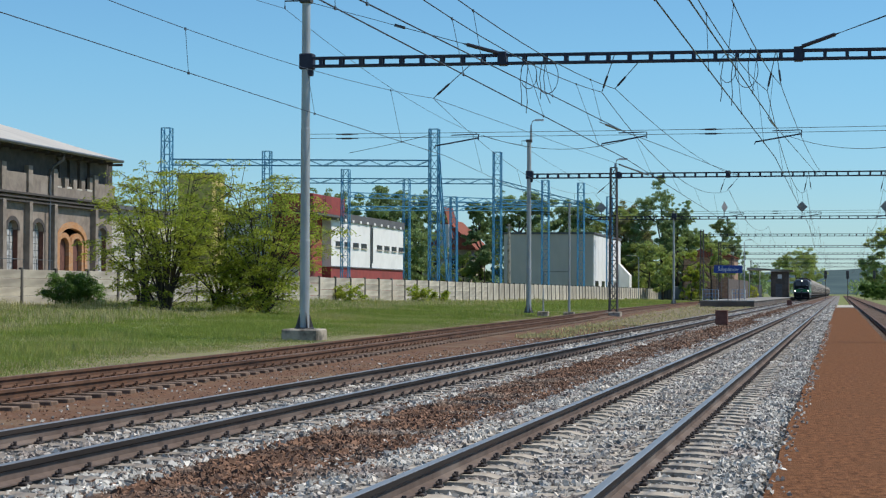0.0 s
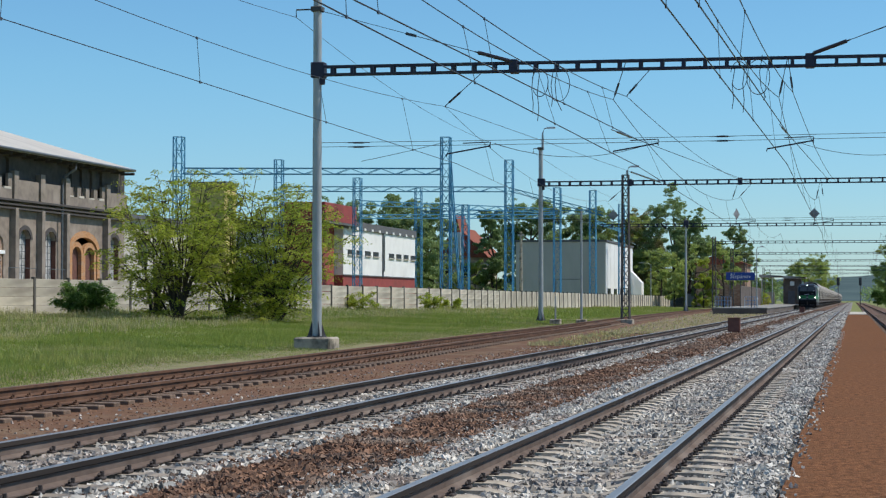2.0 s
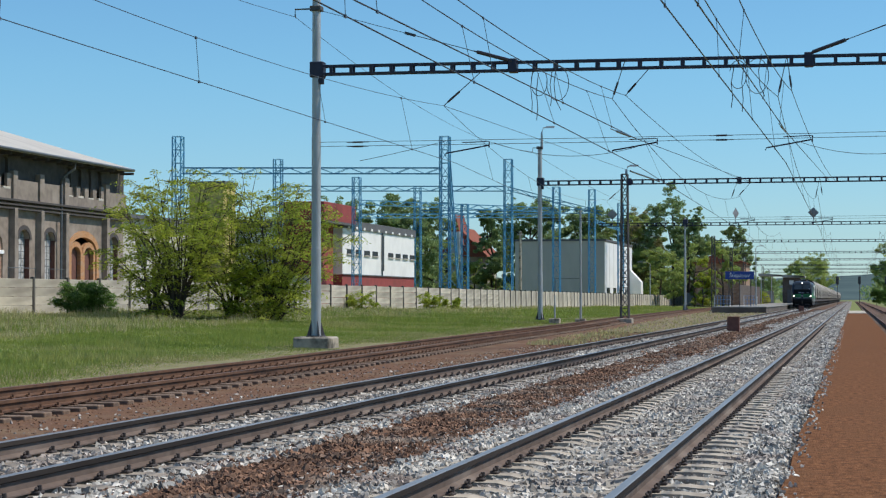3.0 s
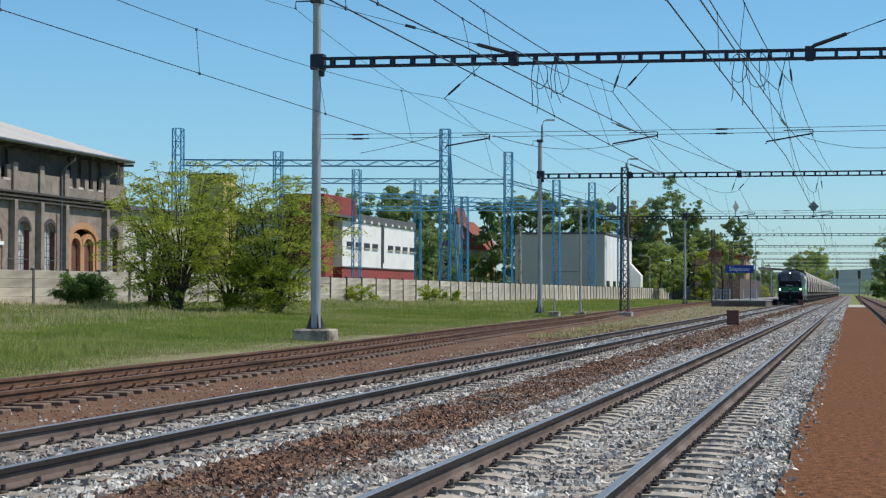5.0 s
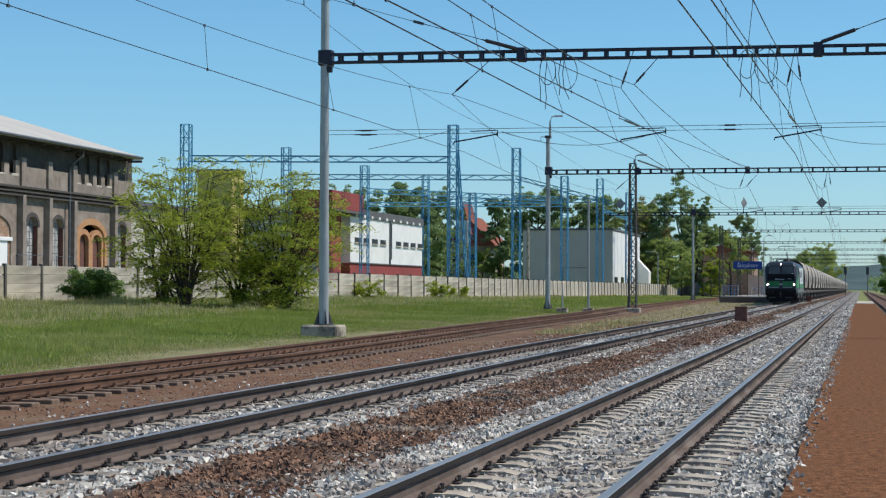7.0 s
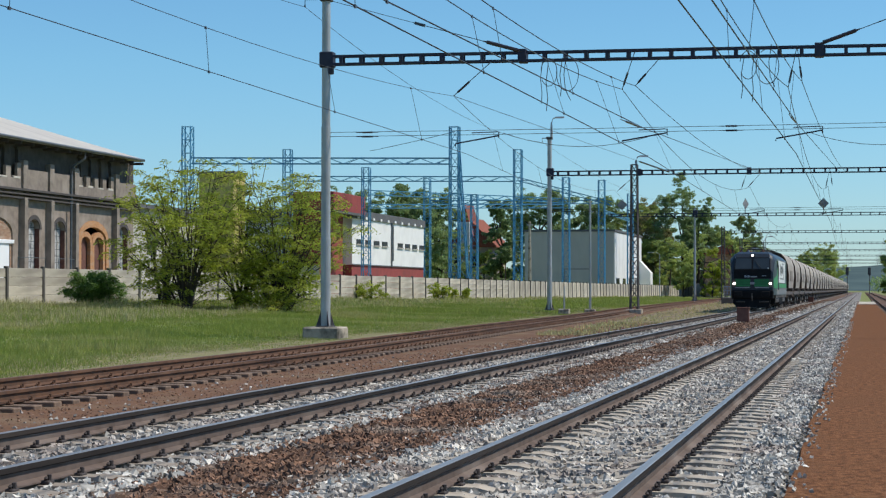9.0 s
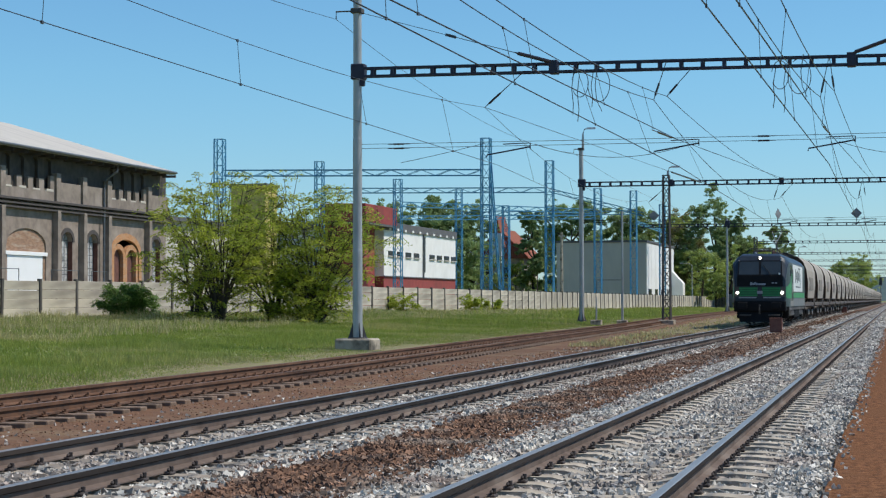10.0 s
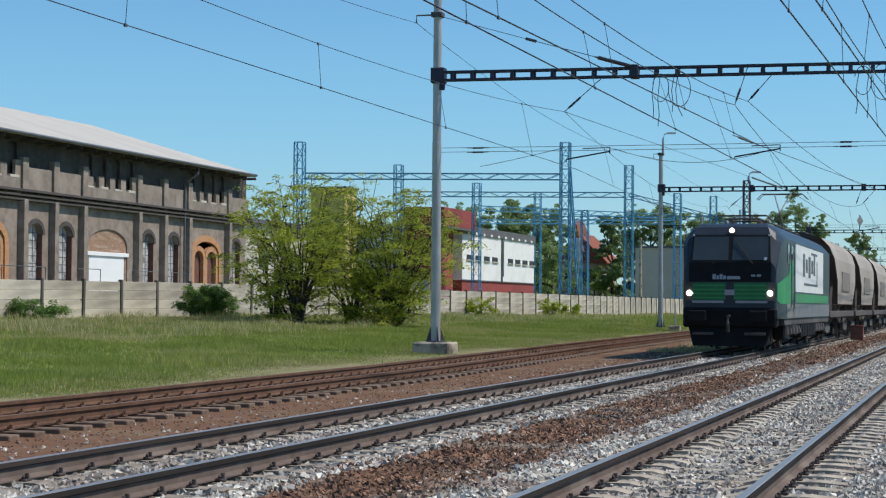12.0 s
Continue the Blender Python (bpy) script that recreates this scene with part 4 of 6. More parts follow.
def red_tower():
    t = hall("stair_tower", "red rendered stair tower of the factory", (-72.5, 231, 0.2), (-68.2, 241.7, 11.2), MB["red"])
    bm = bmesh.new()
    box(bm, (-72.8, 230.6, 11.2), (-66.2, 246.7, 11.5))
    part("ledge", bm, MB["slate"], t)
    bm = bmesh.new()
    box(bm, (-72.5, 231, 11.5), (-66.4, 246.6, 13.9), bevel=0.05)
    part("upper_storey", bm, MB["red"], t)
    bm = bmesh.new()
    box(bm, (-72.5, 230.8, 0.2), (-68.3, 231.02, 4.4))
    part("base_cladding", bm, MB["grey"], t)


def grey_hall():
    t = hall("grey_hall", "windowless grey clad hall with pale sunlit side", (-58.5, 326, 0.2), (-42.6, 367, 11.5), MB["grey"])
    for k in range(7):
        bm = bmesh.new()
        y = 326.2 + k * 5.8
        box(bm, (-42.65, y, 0.2), (-42.44, y + 5.6, 11.3))
        part("side_panel", bm, MB["white"], t, "pale vertical side panel")
    bm = bmesh.new()
    box(bm, (-58.7, 325.8, 11.5), (-42.3, 367.2, 11.85))
    part("roof", bm, MB["slate"], t)
    bm = bmesh.new()
    loft(bm, [[(-42.5, y, 0.2), (-40.3, y, 0.2), (-40.3, y, 4.6), (-42.5, y, 7)] for y in (363, 367)])
    part("buttress", bm, MB["white"], t)
    for k in range(4):
        bm = bmesh.new()
        box(bm, (-42.42, 328 + k * 9, 2.0), (-42.36, 332 + k * 9, 3.3))
        part("window", bm, MB["window"], t)
    bm = bmesh.new()
    box(bm, (-51.5, 325.9, 0.2), (-46.6, 326.02, 5.0))
    part("gate", bm, MB["plat"], t)
    bm = bmesh.new()
    box(bm, (-51.2, 325.85, 0.2), (-46.9, 325.95, 4.8))
    part("gate_leaf", bm, MB["grey"], t)


white_hall()
red_tower()
grey_hall()
t = hall("yellow_building", "narrow yellow rendered service tower behind the shrub", (-63.1, 172, 0.2), (-59.6, 175.6, 12.5), MB["yellow"])
bm = bmesh.new()
box(bm, (-63.3, 171.8, 12.5), (-59.4, 175.8, 12.75))
part("roof", bm, MB["slate"], t)
bm = bmesh.new()
box(bm, (-59.65, 173.2, 9.8), (-59.55, 174.4, 11.4))
part("window", bm, MB["window"], t)
t = hall("service_shed", "low grey and white shed with flat roof", (-72, 139, 0.2), (-58.5, 160, 8.0), MB["plaster"])
bm = bmesh.new()
box(bm, (-72.4, 138.6, 8.0), (-58, 160.4, 8.35))
part("roof", bm, MB["slate"], t)
for k in range(3):
    bm = bmesh.new()
    box(bm, (-58.55, 141 + k * 6, 4.2), (-58.44, 143 + k * 6, 6.2))
    part("window", bm, MB["window"], t)


def house():
    dx = -3.0
    t = hall("villa", "old house with steep orange tiled roof and pale gable", (-76 + dx, 352, 0.2), (-66.5 + dx, 366, 9.6), MB["plaster"])
    for (x0, x1, y0, y1, z0, z1) in ((-77, -65.5, 351.2, 367, 9.4, 15.2), (-73.0, -69.8, 349.5, 358, 11.5, 17.6)):
        bm = bmesh.new()
        x0, x1 = x0 + dx, x1 + dx
        xm = (x0 + x1) / 2
        loft(bm, [[(x0, y, z0), (x1, y, z0), (x1 - 0.1, y, z0 + 0.3), (xm, y, z1), (x0 + 0.1, y, z0 + 0.3)] for y in (y0, y1)])
        part("roof", bm, MB["tile"], t, "orange-red tiled roof")
    bm = bmesh.new()
    box(bm, (-72.4 + dx, 349.2, 8.5), (-70.4 + dx, 350.4, 14.2))
    part("gable", bm, MB["white"], t, "white gable front")
    for k in range(2):
        bm = bmesh.new()
        box(bm, (-74.6 + dx + 4.2 * k, 351.9, 5.5), (-73.2 + dx + 4.2 * k, 352.05, 8))
        part("window", bm, MB["window"], t)


house()


# ---- substation ----
def blue_tower(x, y, top, w, label="blue painted steel lattice tower of the substation"):
    t = thing("lattice_tower", label, "lattice tower", pose(x, y, 0.3), group="substation towers")
    bm = bmesh.new()
    lattice(bm, (0, 0, 0), top - 0.3, w, max(8, int(top / w * 0.7)), 0.11, 0.05, 0.95)
    part("lattice", bm, M["blue"], t)
    bm = bmesh.new()
    box(bm, (-w * 0.7, -w * 0.7, -0.4), (w * 0.7, w * 0.7, 0.1), bevel=0.05)
    part("footing", bm, M["block"], t)


def blue_beam(a, b, h=0.6):
    t = thing("lattice_beam", "blue lattice beam between substation towers", "lattice beam", group="substation beams")
    a, b = Vector(a), Vector(b)
    n = max(4, int((b - a).length / 1.5))
    up, side = Vector((0, 0, h / 2)), Vector((0, h / 2, 0))
    bm = bmesh.new()
    for s in (-1, 1):
        for r in (-1, 1):
            bar(bm, a + up * s + side * r, b + up * s + side * r, 0.10)
    part("chords", bm, M["blue"], t)
    bm = bmesh.new()
    for i in range(n):
        p, q = a.lerp(b, i / n), a.lerp(b, (i + 1) / n)
        s = 1 if i % 2 else -1
        for r in (-1, 1):
            bar(bm, p + up * s + side * r, q - up * s + side * r, 0.055)
    part("bracing", bm, M["blue"], t)


ROWS_SUB = [((-67.3, 180.1), (-40.6, 185.8), 17.9, 14.4, 0.95), ((-70.7, 224.9), (-42.3, 230.9), 18.9, 15.2, 1.0), ((-63.7, 237.0), (-41.3, 263.6), 17.3, 14.0, 1.0)]
for (xa, ya), (xb, yb), top, bz, w in ROWS_SUB:
    blue_tower(xa, ya, top, w)
    blue_tower(xb, yb, top, w)
    blue_beam((xa + w / 2, ya, bz), (xb - w / 2, yb, bz))
st = thing("lattice_strut", "blue leaning steel strut beside a substation tower", "lattice tower")
bm = bmesh.new()
for dy in (-0.4, 0.4):
    bar(bm, (-40.15, 185.8 + dy, 15.6), (-39.0, 185.8 + dy, 0.2), 0.12)
for k in range(14):
    u, v = k / 14, (k + 1) / 14
    bar(bm, (-40.15 + 1.15 * u, 185.4 if k % 2 else 186.2, 15.6 - 15.4 * u), (-40.15 + 1.15 * v, 186.2 if k % 2 else 185.4, 15.6 - 15.4 * v), 0.06)
    bar(bm, (-40.15 if k % 2 else -40.15 + 1.15 * u, 185.4, 15.6 - 15.4 * u), (-40.15 + 1.15 * v if k % 2 else -40.15, 185.4, 15.6 - 15.4 * v), 0.06)
part("strut", bm, M["blue"], st)
blue_tower(-47.9, 230.9, 13.3, 0.85, "blue lattice tower with tall bracing beside a twin")
blue_tower(-69.4, 296.6, 19.4, 1.05)
blue_tower(-39.8, 289.9, 18.4, 1.0)
blue_tower(-40.0, 328.5, 18.2, 1.0)
blue_beam((-69.0, 296.6, 15.5), (-40.2, 289.9, 15.0), 0.55)
blue_beam((-42.3, 230.9, 15.2), (-30.5, 231.5, 12.0), 0.45)
blue_beam((-63.3, 237.0, 12.2), (-41.6, 263.6, 13.2), 0.5)
blue_beam((-39.4, 289.9, 13.5), (-40.0, 328.5, 13.5), 0.5)


# ---- trees ----
def shrub(label, x, y, z, height, rx, ry, seed, stems, branches, per_pad, leaf, material, name="shrub", low=0.12, fill=1.0):
    """Arching stems from one root, side branches, and flat drooping sprays of small leaves along them."""
    t = thing(name, label, name, pose(x, y, z))
    g = np.random.default_rng(seed)
    bm = bmesh.new()
    pads = []
    for k in range(stems):
        a = 6.283 * (k + g.uniform(0, 0.9)) / stems * 3.0
        reach = 0.15 + 0.85 * g.random() ** 0.8
        top = height * math.sqrt(max(0.08, 1 - (reach * 0.88) ** 2)) * g.uniform(0.8, 1.06)
        path = []
        for u in np.linspace(0, 1, 7):
            o = reach * u ** 1.35
            path.append(Vector((math.cos(a) * (o * rx + 0.15) + g.normal() * 0.08, math.sin(a) * (o * ry + 0.15) + g.normal() * 0.08, top * u ** 0.85 - 0.1 * (1 - u))))
        r0 = 0.0075 * height
        tube(bm, path, [r0 * (1 - 0.85 * u) for u in np.linspace(0, 1, 7)], 6)
        for _ in range(branches):
            u = low + (1 - low) * g.random() ** 0.8
            i = min(int(u * 6), 5)
            p = path[i].lerp(path[i + 1], u * 6 - i)
            b = a + g.normal() * 1.1
            ln = g.uniform(0.10, 0.34) * (rx + ry) * (1.15 - 0.6 * u)
            q = p + Vector((math.cos(b) * ln, math.sin(b) * ln, ln * g.uniform(-0.15, 0.55)))
            m = p.lerp(q, 0.55) + Vector((0, 0, 0.12 * ln))
            tube(bm, [p, m, q], [r0 * 0.35, r0 * 0.22, r0 * 0.08], 4)
            for c, w in ((m, 0.8), (q, 1.0), (m.lerp(q, 0.5), 0.9)):
                if g.random() < fill:
                    pads.append((*(c + Vector(g.normal(size=3)) * 0.08), w * g.uniform(0.06, 0.15) * (rx + ry) * 0.5 + 0.12))
        pads.append((*path[-1], 0.35))
        pads.append((*path[-2], 0.35))
    part("trunk", bm, M["bark"], t)
    pads = np.array(pads)
    pads[:, 2] = np.maximum(pads[:, 2], 0.15)
    n = len(pads) * per_pad
    k = np.repeat(np.arange(len(pads)), per_pad)
    ang, rr = g.uniform(0, 6.283, n), np.sqrt(g.random(n))
    rad = pads[k, 3] * rr * g.uniform(0.7, 1.25, n)
    c = pads[k, :3] + np.stack([np.cos(ang) * rad, np.sin(ang) * rad, -0.45 * rad * rr + g.normal(0, 0.05, n)], 1)
    c[:, 2] = np.maximum(c[:, 2], 0.03)
    d = np.stack([np.cos(ang) + g.normal(0, 0.5, n), np.sin(ang) + g.normal(0, 0.5, n), g.normal(-0.35, 0.3, n)], 1)
    d /= np.linalg.norm(d, axis=1)[:, None]
    up = np.stack([g.normal(0.5, 0.65, n), g.normal(-0.2, 0.65, n), np.ones(n)], 1)
    w = np.cross(d, up)
    w /= np.linalg.norm(w, axis=1)[:, None]
    h = np.cross(w, d)
    sz = leaf * g.uniform(0.6, 1.3, n)[:, None]
    v = np.stack([c - d * sz, c + w * sz * 0.42 + h * sz * 0.12, c + d * sz - h * sz * 0.1, c - w * sz * 0.42 + h * sz * 0.12], 1).reshape(-1, 3)
    link("crown", mesh_np("crown", v, np.arange(n * 4).reshape(-1, 4)), material, t)
    return t


shrub("tall light-green shrub tree with several thin stems in the grass", -34.2, 91.5, -0.1, 8.0, 3.9, 3.4, 3, 28, 10, 24, 0.085, M["leaf_bush"], low=0.05, fill=0.85)
shrub("dense yellow-green shrub beside the catenary mast", -30.0, 95.0, -0.1, 8.1, 4.1, 3.4, 11, 36, 10, 21, 0.085, M["leaf_bush"], low=0.03, fill=0.8)
shrub("airy pale-green shrub with thin arching branches", -37.2, 96, -0.1, 8.7, 3.0, 2.6, 19, 13, 8, 22, 0.085, M["leaf_bush"], low=0.12, fill=0.75)
shrub("yellow-green shrub with many thin stems in the grass", -32.7, 96.0, -0.1, 8.5, 3.2, 2.4, 15, 18, 9, 19, 0.085, M["leaf_bush"], low=0.03, fill=0.75)
shrub("low leafy growth spreading at the foot of the shrubs", -30.2, 93.4, -0.1, 2.8, 3.3, 1.8, 43, 18, 6, 18, 0.085, M["leaf_bush"], low=0.03, fill=0.8)
shrub("low dark-green bush in front of the fence", -41.6, 97.0, 0.0, 2.5, 1.5, 1.5, 23, 18, 9, 34, 0.07, M["leaf_low"], "bush", 0.05)
shrub("small green bush against the concrete fence", -45.3, 83.5, 0.0, 1.5, 1.7, 1.3, 29, 14, 7, 30, 0.07, M["leaf_low"], "bush", 0.05)
for k, (bx, by, bh, br) in enumerate(((-39.6, 149, 2.0, 1.2), (-37.5, 165, 2.0, 1.0), (-37.0, 172, 1.5, 0.9))):
    shrub("small green bush growing at the concrete fence", bx, by, 0.1, bh, br, br, 31 + k, 8, 5, 22, 0.09, M["leaf_bush"], "bush", 0.05)
TREES = [
    (-37.0, 395, 25.5, 6.6, "leaf_dark", "tall green broadleaf tree with an open crown"), (-45.0, 400, 20.5, 6.8, "leaf_bronze", "bronze-leaved broad tree near the hall"), (-37.8, 375, 11.5, 5.2, "leaf_tree", "light green broadleaf tree near the station"),
    (-28.3, 344, 11.0, 4.2, "leaf_tree", "green young tree before the station house"), (-22.8, 340, 13.0, 4.0, "leaf_tree", "green broadleaf tree before the station house"), (-31.5, 338, 9.0, 3.6, "leaf_tree", "light green tree by the line"), (-33.4, 390, 20.5, 5.2, "leaf_dark", "tall dark green tree with an open crown"),
    (-26.2, 336, 8.5, 2.8, "leaf_bush", "yellow-green young tree near the station"), (-24.2, 388, 16.4, 5.2, "leaf_dark", "green broadleaf tree beside the station"), (-31.0, 396, 14.5, 5.4, "leaf_dark", "dark green tree beside the station house"), (-42.5, 405, 10.0, 6.0, "leaf_dark", "dark green undergrowth tree behind the hall"),
    (-34.0, 402, 8.5, 5.0, "leaf_dark", "dark green undergrowth tree behind the fence"), (-27.0, 404, 8.5, 5.0, "leaf_dark", "dark green undergrowth tree behind the station"),
    (-80, 330, 20.0, 9, "leaf_dark", "dark green park tree behind the factory"), (-92, 330, 19.5, 9, "leaf_dark", "dark green park tree behind factory"), (-76.5, 338, 17.5, 6.0, "leaf_dark", "dark green tree behind the substation"), 
    (-66, 385, 21.5, 9.5, "leaf_dark", "dark green park tree behind the hall"), (-56, 395, 21, 9, "leaf_dark", "dark green park tree behind the hall"), (-48, 400, 19.5, 8.0, "leaf_tree", "green park tree behind the grey hall"), (-61.5, 345, 8, 4, "leaf_tree", "low green tree in a garden"), (-66.3, 345, 19.0, 3.8, "leaf_dark", "slender dark green tree beside the villa"), (8.3, 420, 3.8, 2.6, "leaf_low", "low dark bush beside the line"), (5.2, 424, 3.2, 1.8, "leaf_low", "low dark bush beside the line"), (-69.5, 344, 9, 4, "leaf_tree", "low green tree before the villa"), (-65.0, 342, 9.5, 3.5, "leaf_dark", "low dark green tree before the villa"),
    (-20.5, 900, 21, 12.5, "leaf_tree", "large round tree far beside the line"), (15, 520, 19, 9.5, "leaf_tree", "green tree beside the line"), (27, 540, 20, 10, "leaf_tree", "green tree beside the line"),
    (-16, 470, 9.5, 1.8, "leaf_dark", "slim dark conifer beside the station"), (-22, 480, 8.5, 5, "leaf_dark", "dark shrubby tree behind the station"),
]
for k, (x, y, h, r, m, lab) in enumerate(TREES):
    tree("tree", lab, x, y, 0, h, r, r, M[m], 50 + k * 3, 0.12 if h > 13 else 0.05, 330 if h > 13 else 150, 27000 if h > 13 else 11000, (0.19 if r < 7 else 0.30) if h > 13 else 0.18, clump=(0.06, 0.15))


# ---- station and lineside things ----
PX0, PX1, PY0, PY1, PZ = -14.8, -8.95, 202.0, 440.0, 0.5


def platform():
    t = thing("platform", "low concrete station platform with dark edge", "platform", kind="structure")
    bm = bmesh.new()
    box(bm, (PX0, PY0, -0.4), (PX1 - 0.1, PY1, PZ - 0.12))
    part("base", bm, MB["brown_wall"], t)
    for k in range(60):
        bm = bmesh.new()
        y = PY0 + k * 4
        if y > PY1 - 4:
            break
        box(bm, (PX1 - 1.2, y + 0.02, PZ - 0.12), (PX1, y + 3.98, PZ), bevel=0.02)
        part("edge_slab", bm, MB["plat"], t)
    bm = bmesh.new()
    box(bm, (PX0, PY0, PZ - 0.118), (PX1 - 1.21, PY1, PZ - 0.01))
    part("surface", bm, MB["plat"], t)


platform()


def station_sign():
    t = thing("station_sign", "blue station name sign with white letters on posts", "sign", pose(-12.0, 205, PZ))
    for s in (-1.2, 0, 1.2):
        bm = bmesh.new()
        tube(bm, [(s, 0.06, 0), (s, 0.06, 3.85)], 0.045, 8)
        part("post", bm, M["mast"], t)
    bm = bmesh.new()
    box(bm, (-1.55, -0.03, 2.95), (1.55, 0.03, 3.8), bevel=0.01)
    part("board", bm, MB["sign_blue"], t)
    cu = bpy.data.curves.new("lettering", "FONT")
    cu.body, cu.size, cu.align_x, cu.align_y, cu.extrude = "Štepánov", 0.60, "CENTER", "CENTER", 0.004
    tmp = bpy.data.objects.new("lettering", cu)
    me = bpy.data.meshes.new_from_object(tmp)
    ob = link("lettering", me, MB["paint_white"], t)
    ob.matrix_basis = pose(0, -0.037, 3.36, 90, 0, 0)
    bm = bmesh.new()
    for a, b in (((-0.70, 3.66), (-0.63, 3.58)), ((-0.63, 3.58), (-0.56, 3.66))):
        bar(bm, (a[0], -0.037, a[1]), (b[0], -0.037, b[1]), 0.03)
    part("caron", bm, MB["paint_white"], t)


station_sign()


def railing(x, y, w, n):
    t = thing("railing", "blue and white platform railing", "railing", pose(x, y, PZ), group="platform railings")
    for i in range(n + 1):
        bm = bmesh.new()
        tube(bm, [(w * i / n, 0, 0), (w * i / n, 0, 1.15)], 0.035, 6)
        part("post", bm, MB["paint_white" if i in (0, n) else "paint_blue"], t)
    for z in (0.35, 0.75, 1.15):
        bm = bmesh.new()
        tube(bm, [(0, 0, z), (w, 0, z)], 0.028, 6)
        part("bar", bm, MB["paint_blue"], t)


railing(-14.6, 203, 1.7, 5)
railing(-11.6, 206, 1.4, 4)


def shelter():
    t = thing("platform_shelter", "dark brown platform shelter with a pale projecting roof", "shelter", pose(-11.4, 368, PZ))
    bm = bmesh.new()
    box(bm, (-1.9, 0, 0), (1.5, 6, 4.9))
    part("cabin", bm, MB["brown_wall"], t)
    bm = bmesh.new()
    loft(bm, [[(x, y, z), (x, y, z + 0.25)] + [(x, y + 0.01, z + 0.25), (x, y + 0.01, z)] for x, y, z in ((-6.5, -1, 5.5), (-2, -1, 5.25), (2.4, -1, 5.0))])
    box(bm, (-6.5, -1, 5.25), (-2, 9, 5.5))
    box(bm, (-2, -1, 5.0), (2.4, 9, 5.25))
    part("roof", bm, MB["grey"], t)
    bm = bmesh.new()
    box(bm, (-0.6, -0.08, 3.6), (0.2, 0, 4.4))
    part("clock", bm, MB["paint_white"], t)
    bm = bmesh.new()
    box(bm, (-1.0, -0.06, 0), (0.3, 0.02, 2.6))
    part("door", bm, MB["slate"], t)
    for x in (-6, -4):
        bm = bmesh.new()
        tube(bm, [(x, 0, 0), (x, 0, 5.3)], 0.09, 8)
        part("post", bm, MB["paint_white"], t)


shelter()


def screen_wall():
    t = thing("screen_fence", "grey slatted screen fence along the platform", "fence")
    bm = bmesh.new()
    box(bm, (-0.04, 0, 0), (0.04, 1.45, 2.7), bevel=0.02)
    me = bpy.data.meshes.new("slat")
    bm.to_mesh(me)
    bm.free()
    me.materials.append(MB["brown_wall"])
    for k in range(34):
        o = new("slat", me)
        o.parent, o.matrix_basis = t, pose(PX0 + 0.2, 250 + k * 1.6, PZ)


screen_wall()
gf = thing("panel_fence", "dull grey panel fence before the hedge", "fence")
for k in range(8):
    bm = bmesh.new()
    box(bm, (-34.1 + k * 1.62, 389.5, 0.0), (-32.6 + k * 1.62, 389.62, 2.55), bevel=0.02)
    part("panel", bm, MB["grey"], gf)
    bm = bmesh.new()
    tube(bm, [(-32.55 + k * 1.62, 389.45, -0.2), (-32.55 + k * 1.62, 389.45, 2.7)], 0.06, 6)
    part("post", bm, M["galv"], gf)
pp = thing("pale_pole", "slim pale concrete pole before the grey hall", "pole", pose(-53.0, 300, 0.1))
bm = bmesh.new()
tube(bm, [(0, 0, -0.2), (0, 0, 6), (0, 0, 12.3)], [0.3, 0.26, 0.2], 8)
part("shaft", bm, M["block"], pp)
bm = bmesh.new()
box(bm, (-0.5, -0.1, 11.6), (0.5, 0.1, 11.85), bevel=0.02)
part("crossarm", bm, M["galv"], pp)
bm = bmesh.new()
box(bm, (-30, 405, 0.2), (-16.5, 405.4, 3.0))
tagged(finish("garden_wall", bm, MB["plaster"]), "weathered plaster garden wall behind the station", "wall", kind="structure")
t = hall("station_house", "brick station house half hidden by trees", (-30, 365, 0.2), (-20.5, 385, 8.2), MB["brick_infill"])
bm = bmesh.new()
loft(bm, [[(-30.5, y, 8.2), (-20, y, 8.2), (-25.2, y, 10.4)] for y in (364, 386)])
part("roof", bm, MB["tile"], t)


def lamp_post(x, y, z, h, arm, label):
    t = thing("lamp_post", label, "street lamp", pose(x, y, z), group="lamp posts")
    bm = bmesh.new()
    tube(bm, [(0, 0, 0), (0, 0, h * 0.6), (0, 0, h - 0.3), (arm * 0.3, 0, h), (arm, 0, h + 0.05)], [0.09, 0.07, 0.05, 0.04, 0.035], 8)
    part("pole", bm, M["galv"], t)
    bm = bmesh.new()
    s = 1 if arm > 0 else -1
    loft(bm, [[(arm + s * u, v, h + w) for v, w in ((-0.1, 0), (0.1, 0), (0.06, 0.11), (-0.06, 0.11))] for u in (-0.08, 0.25, 0.48)])
    part("lamp_head", bm, M["galv"], t)


lamp_post(-19.72, 119.75, 11.2, 1.25, 0.35, "lamp arm on the top of a catenary mast")
lamp_post(-14.2, 119.7, 9.3, 0.55, 0.3, "small lamp on top of the lattice mast")
lamp_post(-31.8, 300, 0.2, 7.0, -1.5, "curved street lamp beside the hall")
lamp_post(-12.0, 240, PZ, 7.5, 0.5, "slim platform lamp post")


def plain_post(x, y, z0, h, r, label):
    t = thing("post", label, "post", pose(x, y, z0), group="lineside posts")
    bm = bmesh.new()
    tube(bm, [(0, 0, 0.1), (0, 0, h)], [r, r * 0.8], 10)
    part("pole", bm, M["galv"], t)
    bm = bmesh.new()
    box(bm, (-0.35, -0.3, -0.3), (0.35, 0.3, 0.10), bevel=0.04)
    part("footing", bm, M["block"], t)


plain_post(-17.8, 124, -0.1, 7.4, 0.085, "thin grey steel post on a concrete foot")
plain_post(-19.0, 120.5, -0.05, 1.6, 0.06, "short dark post on a concrete foot")


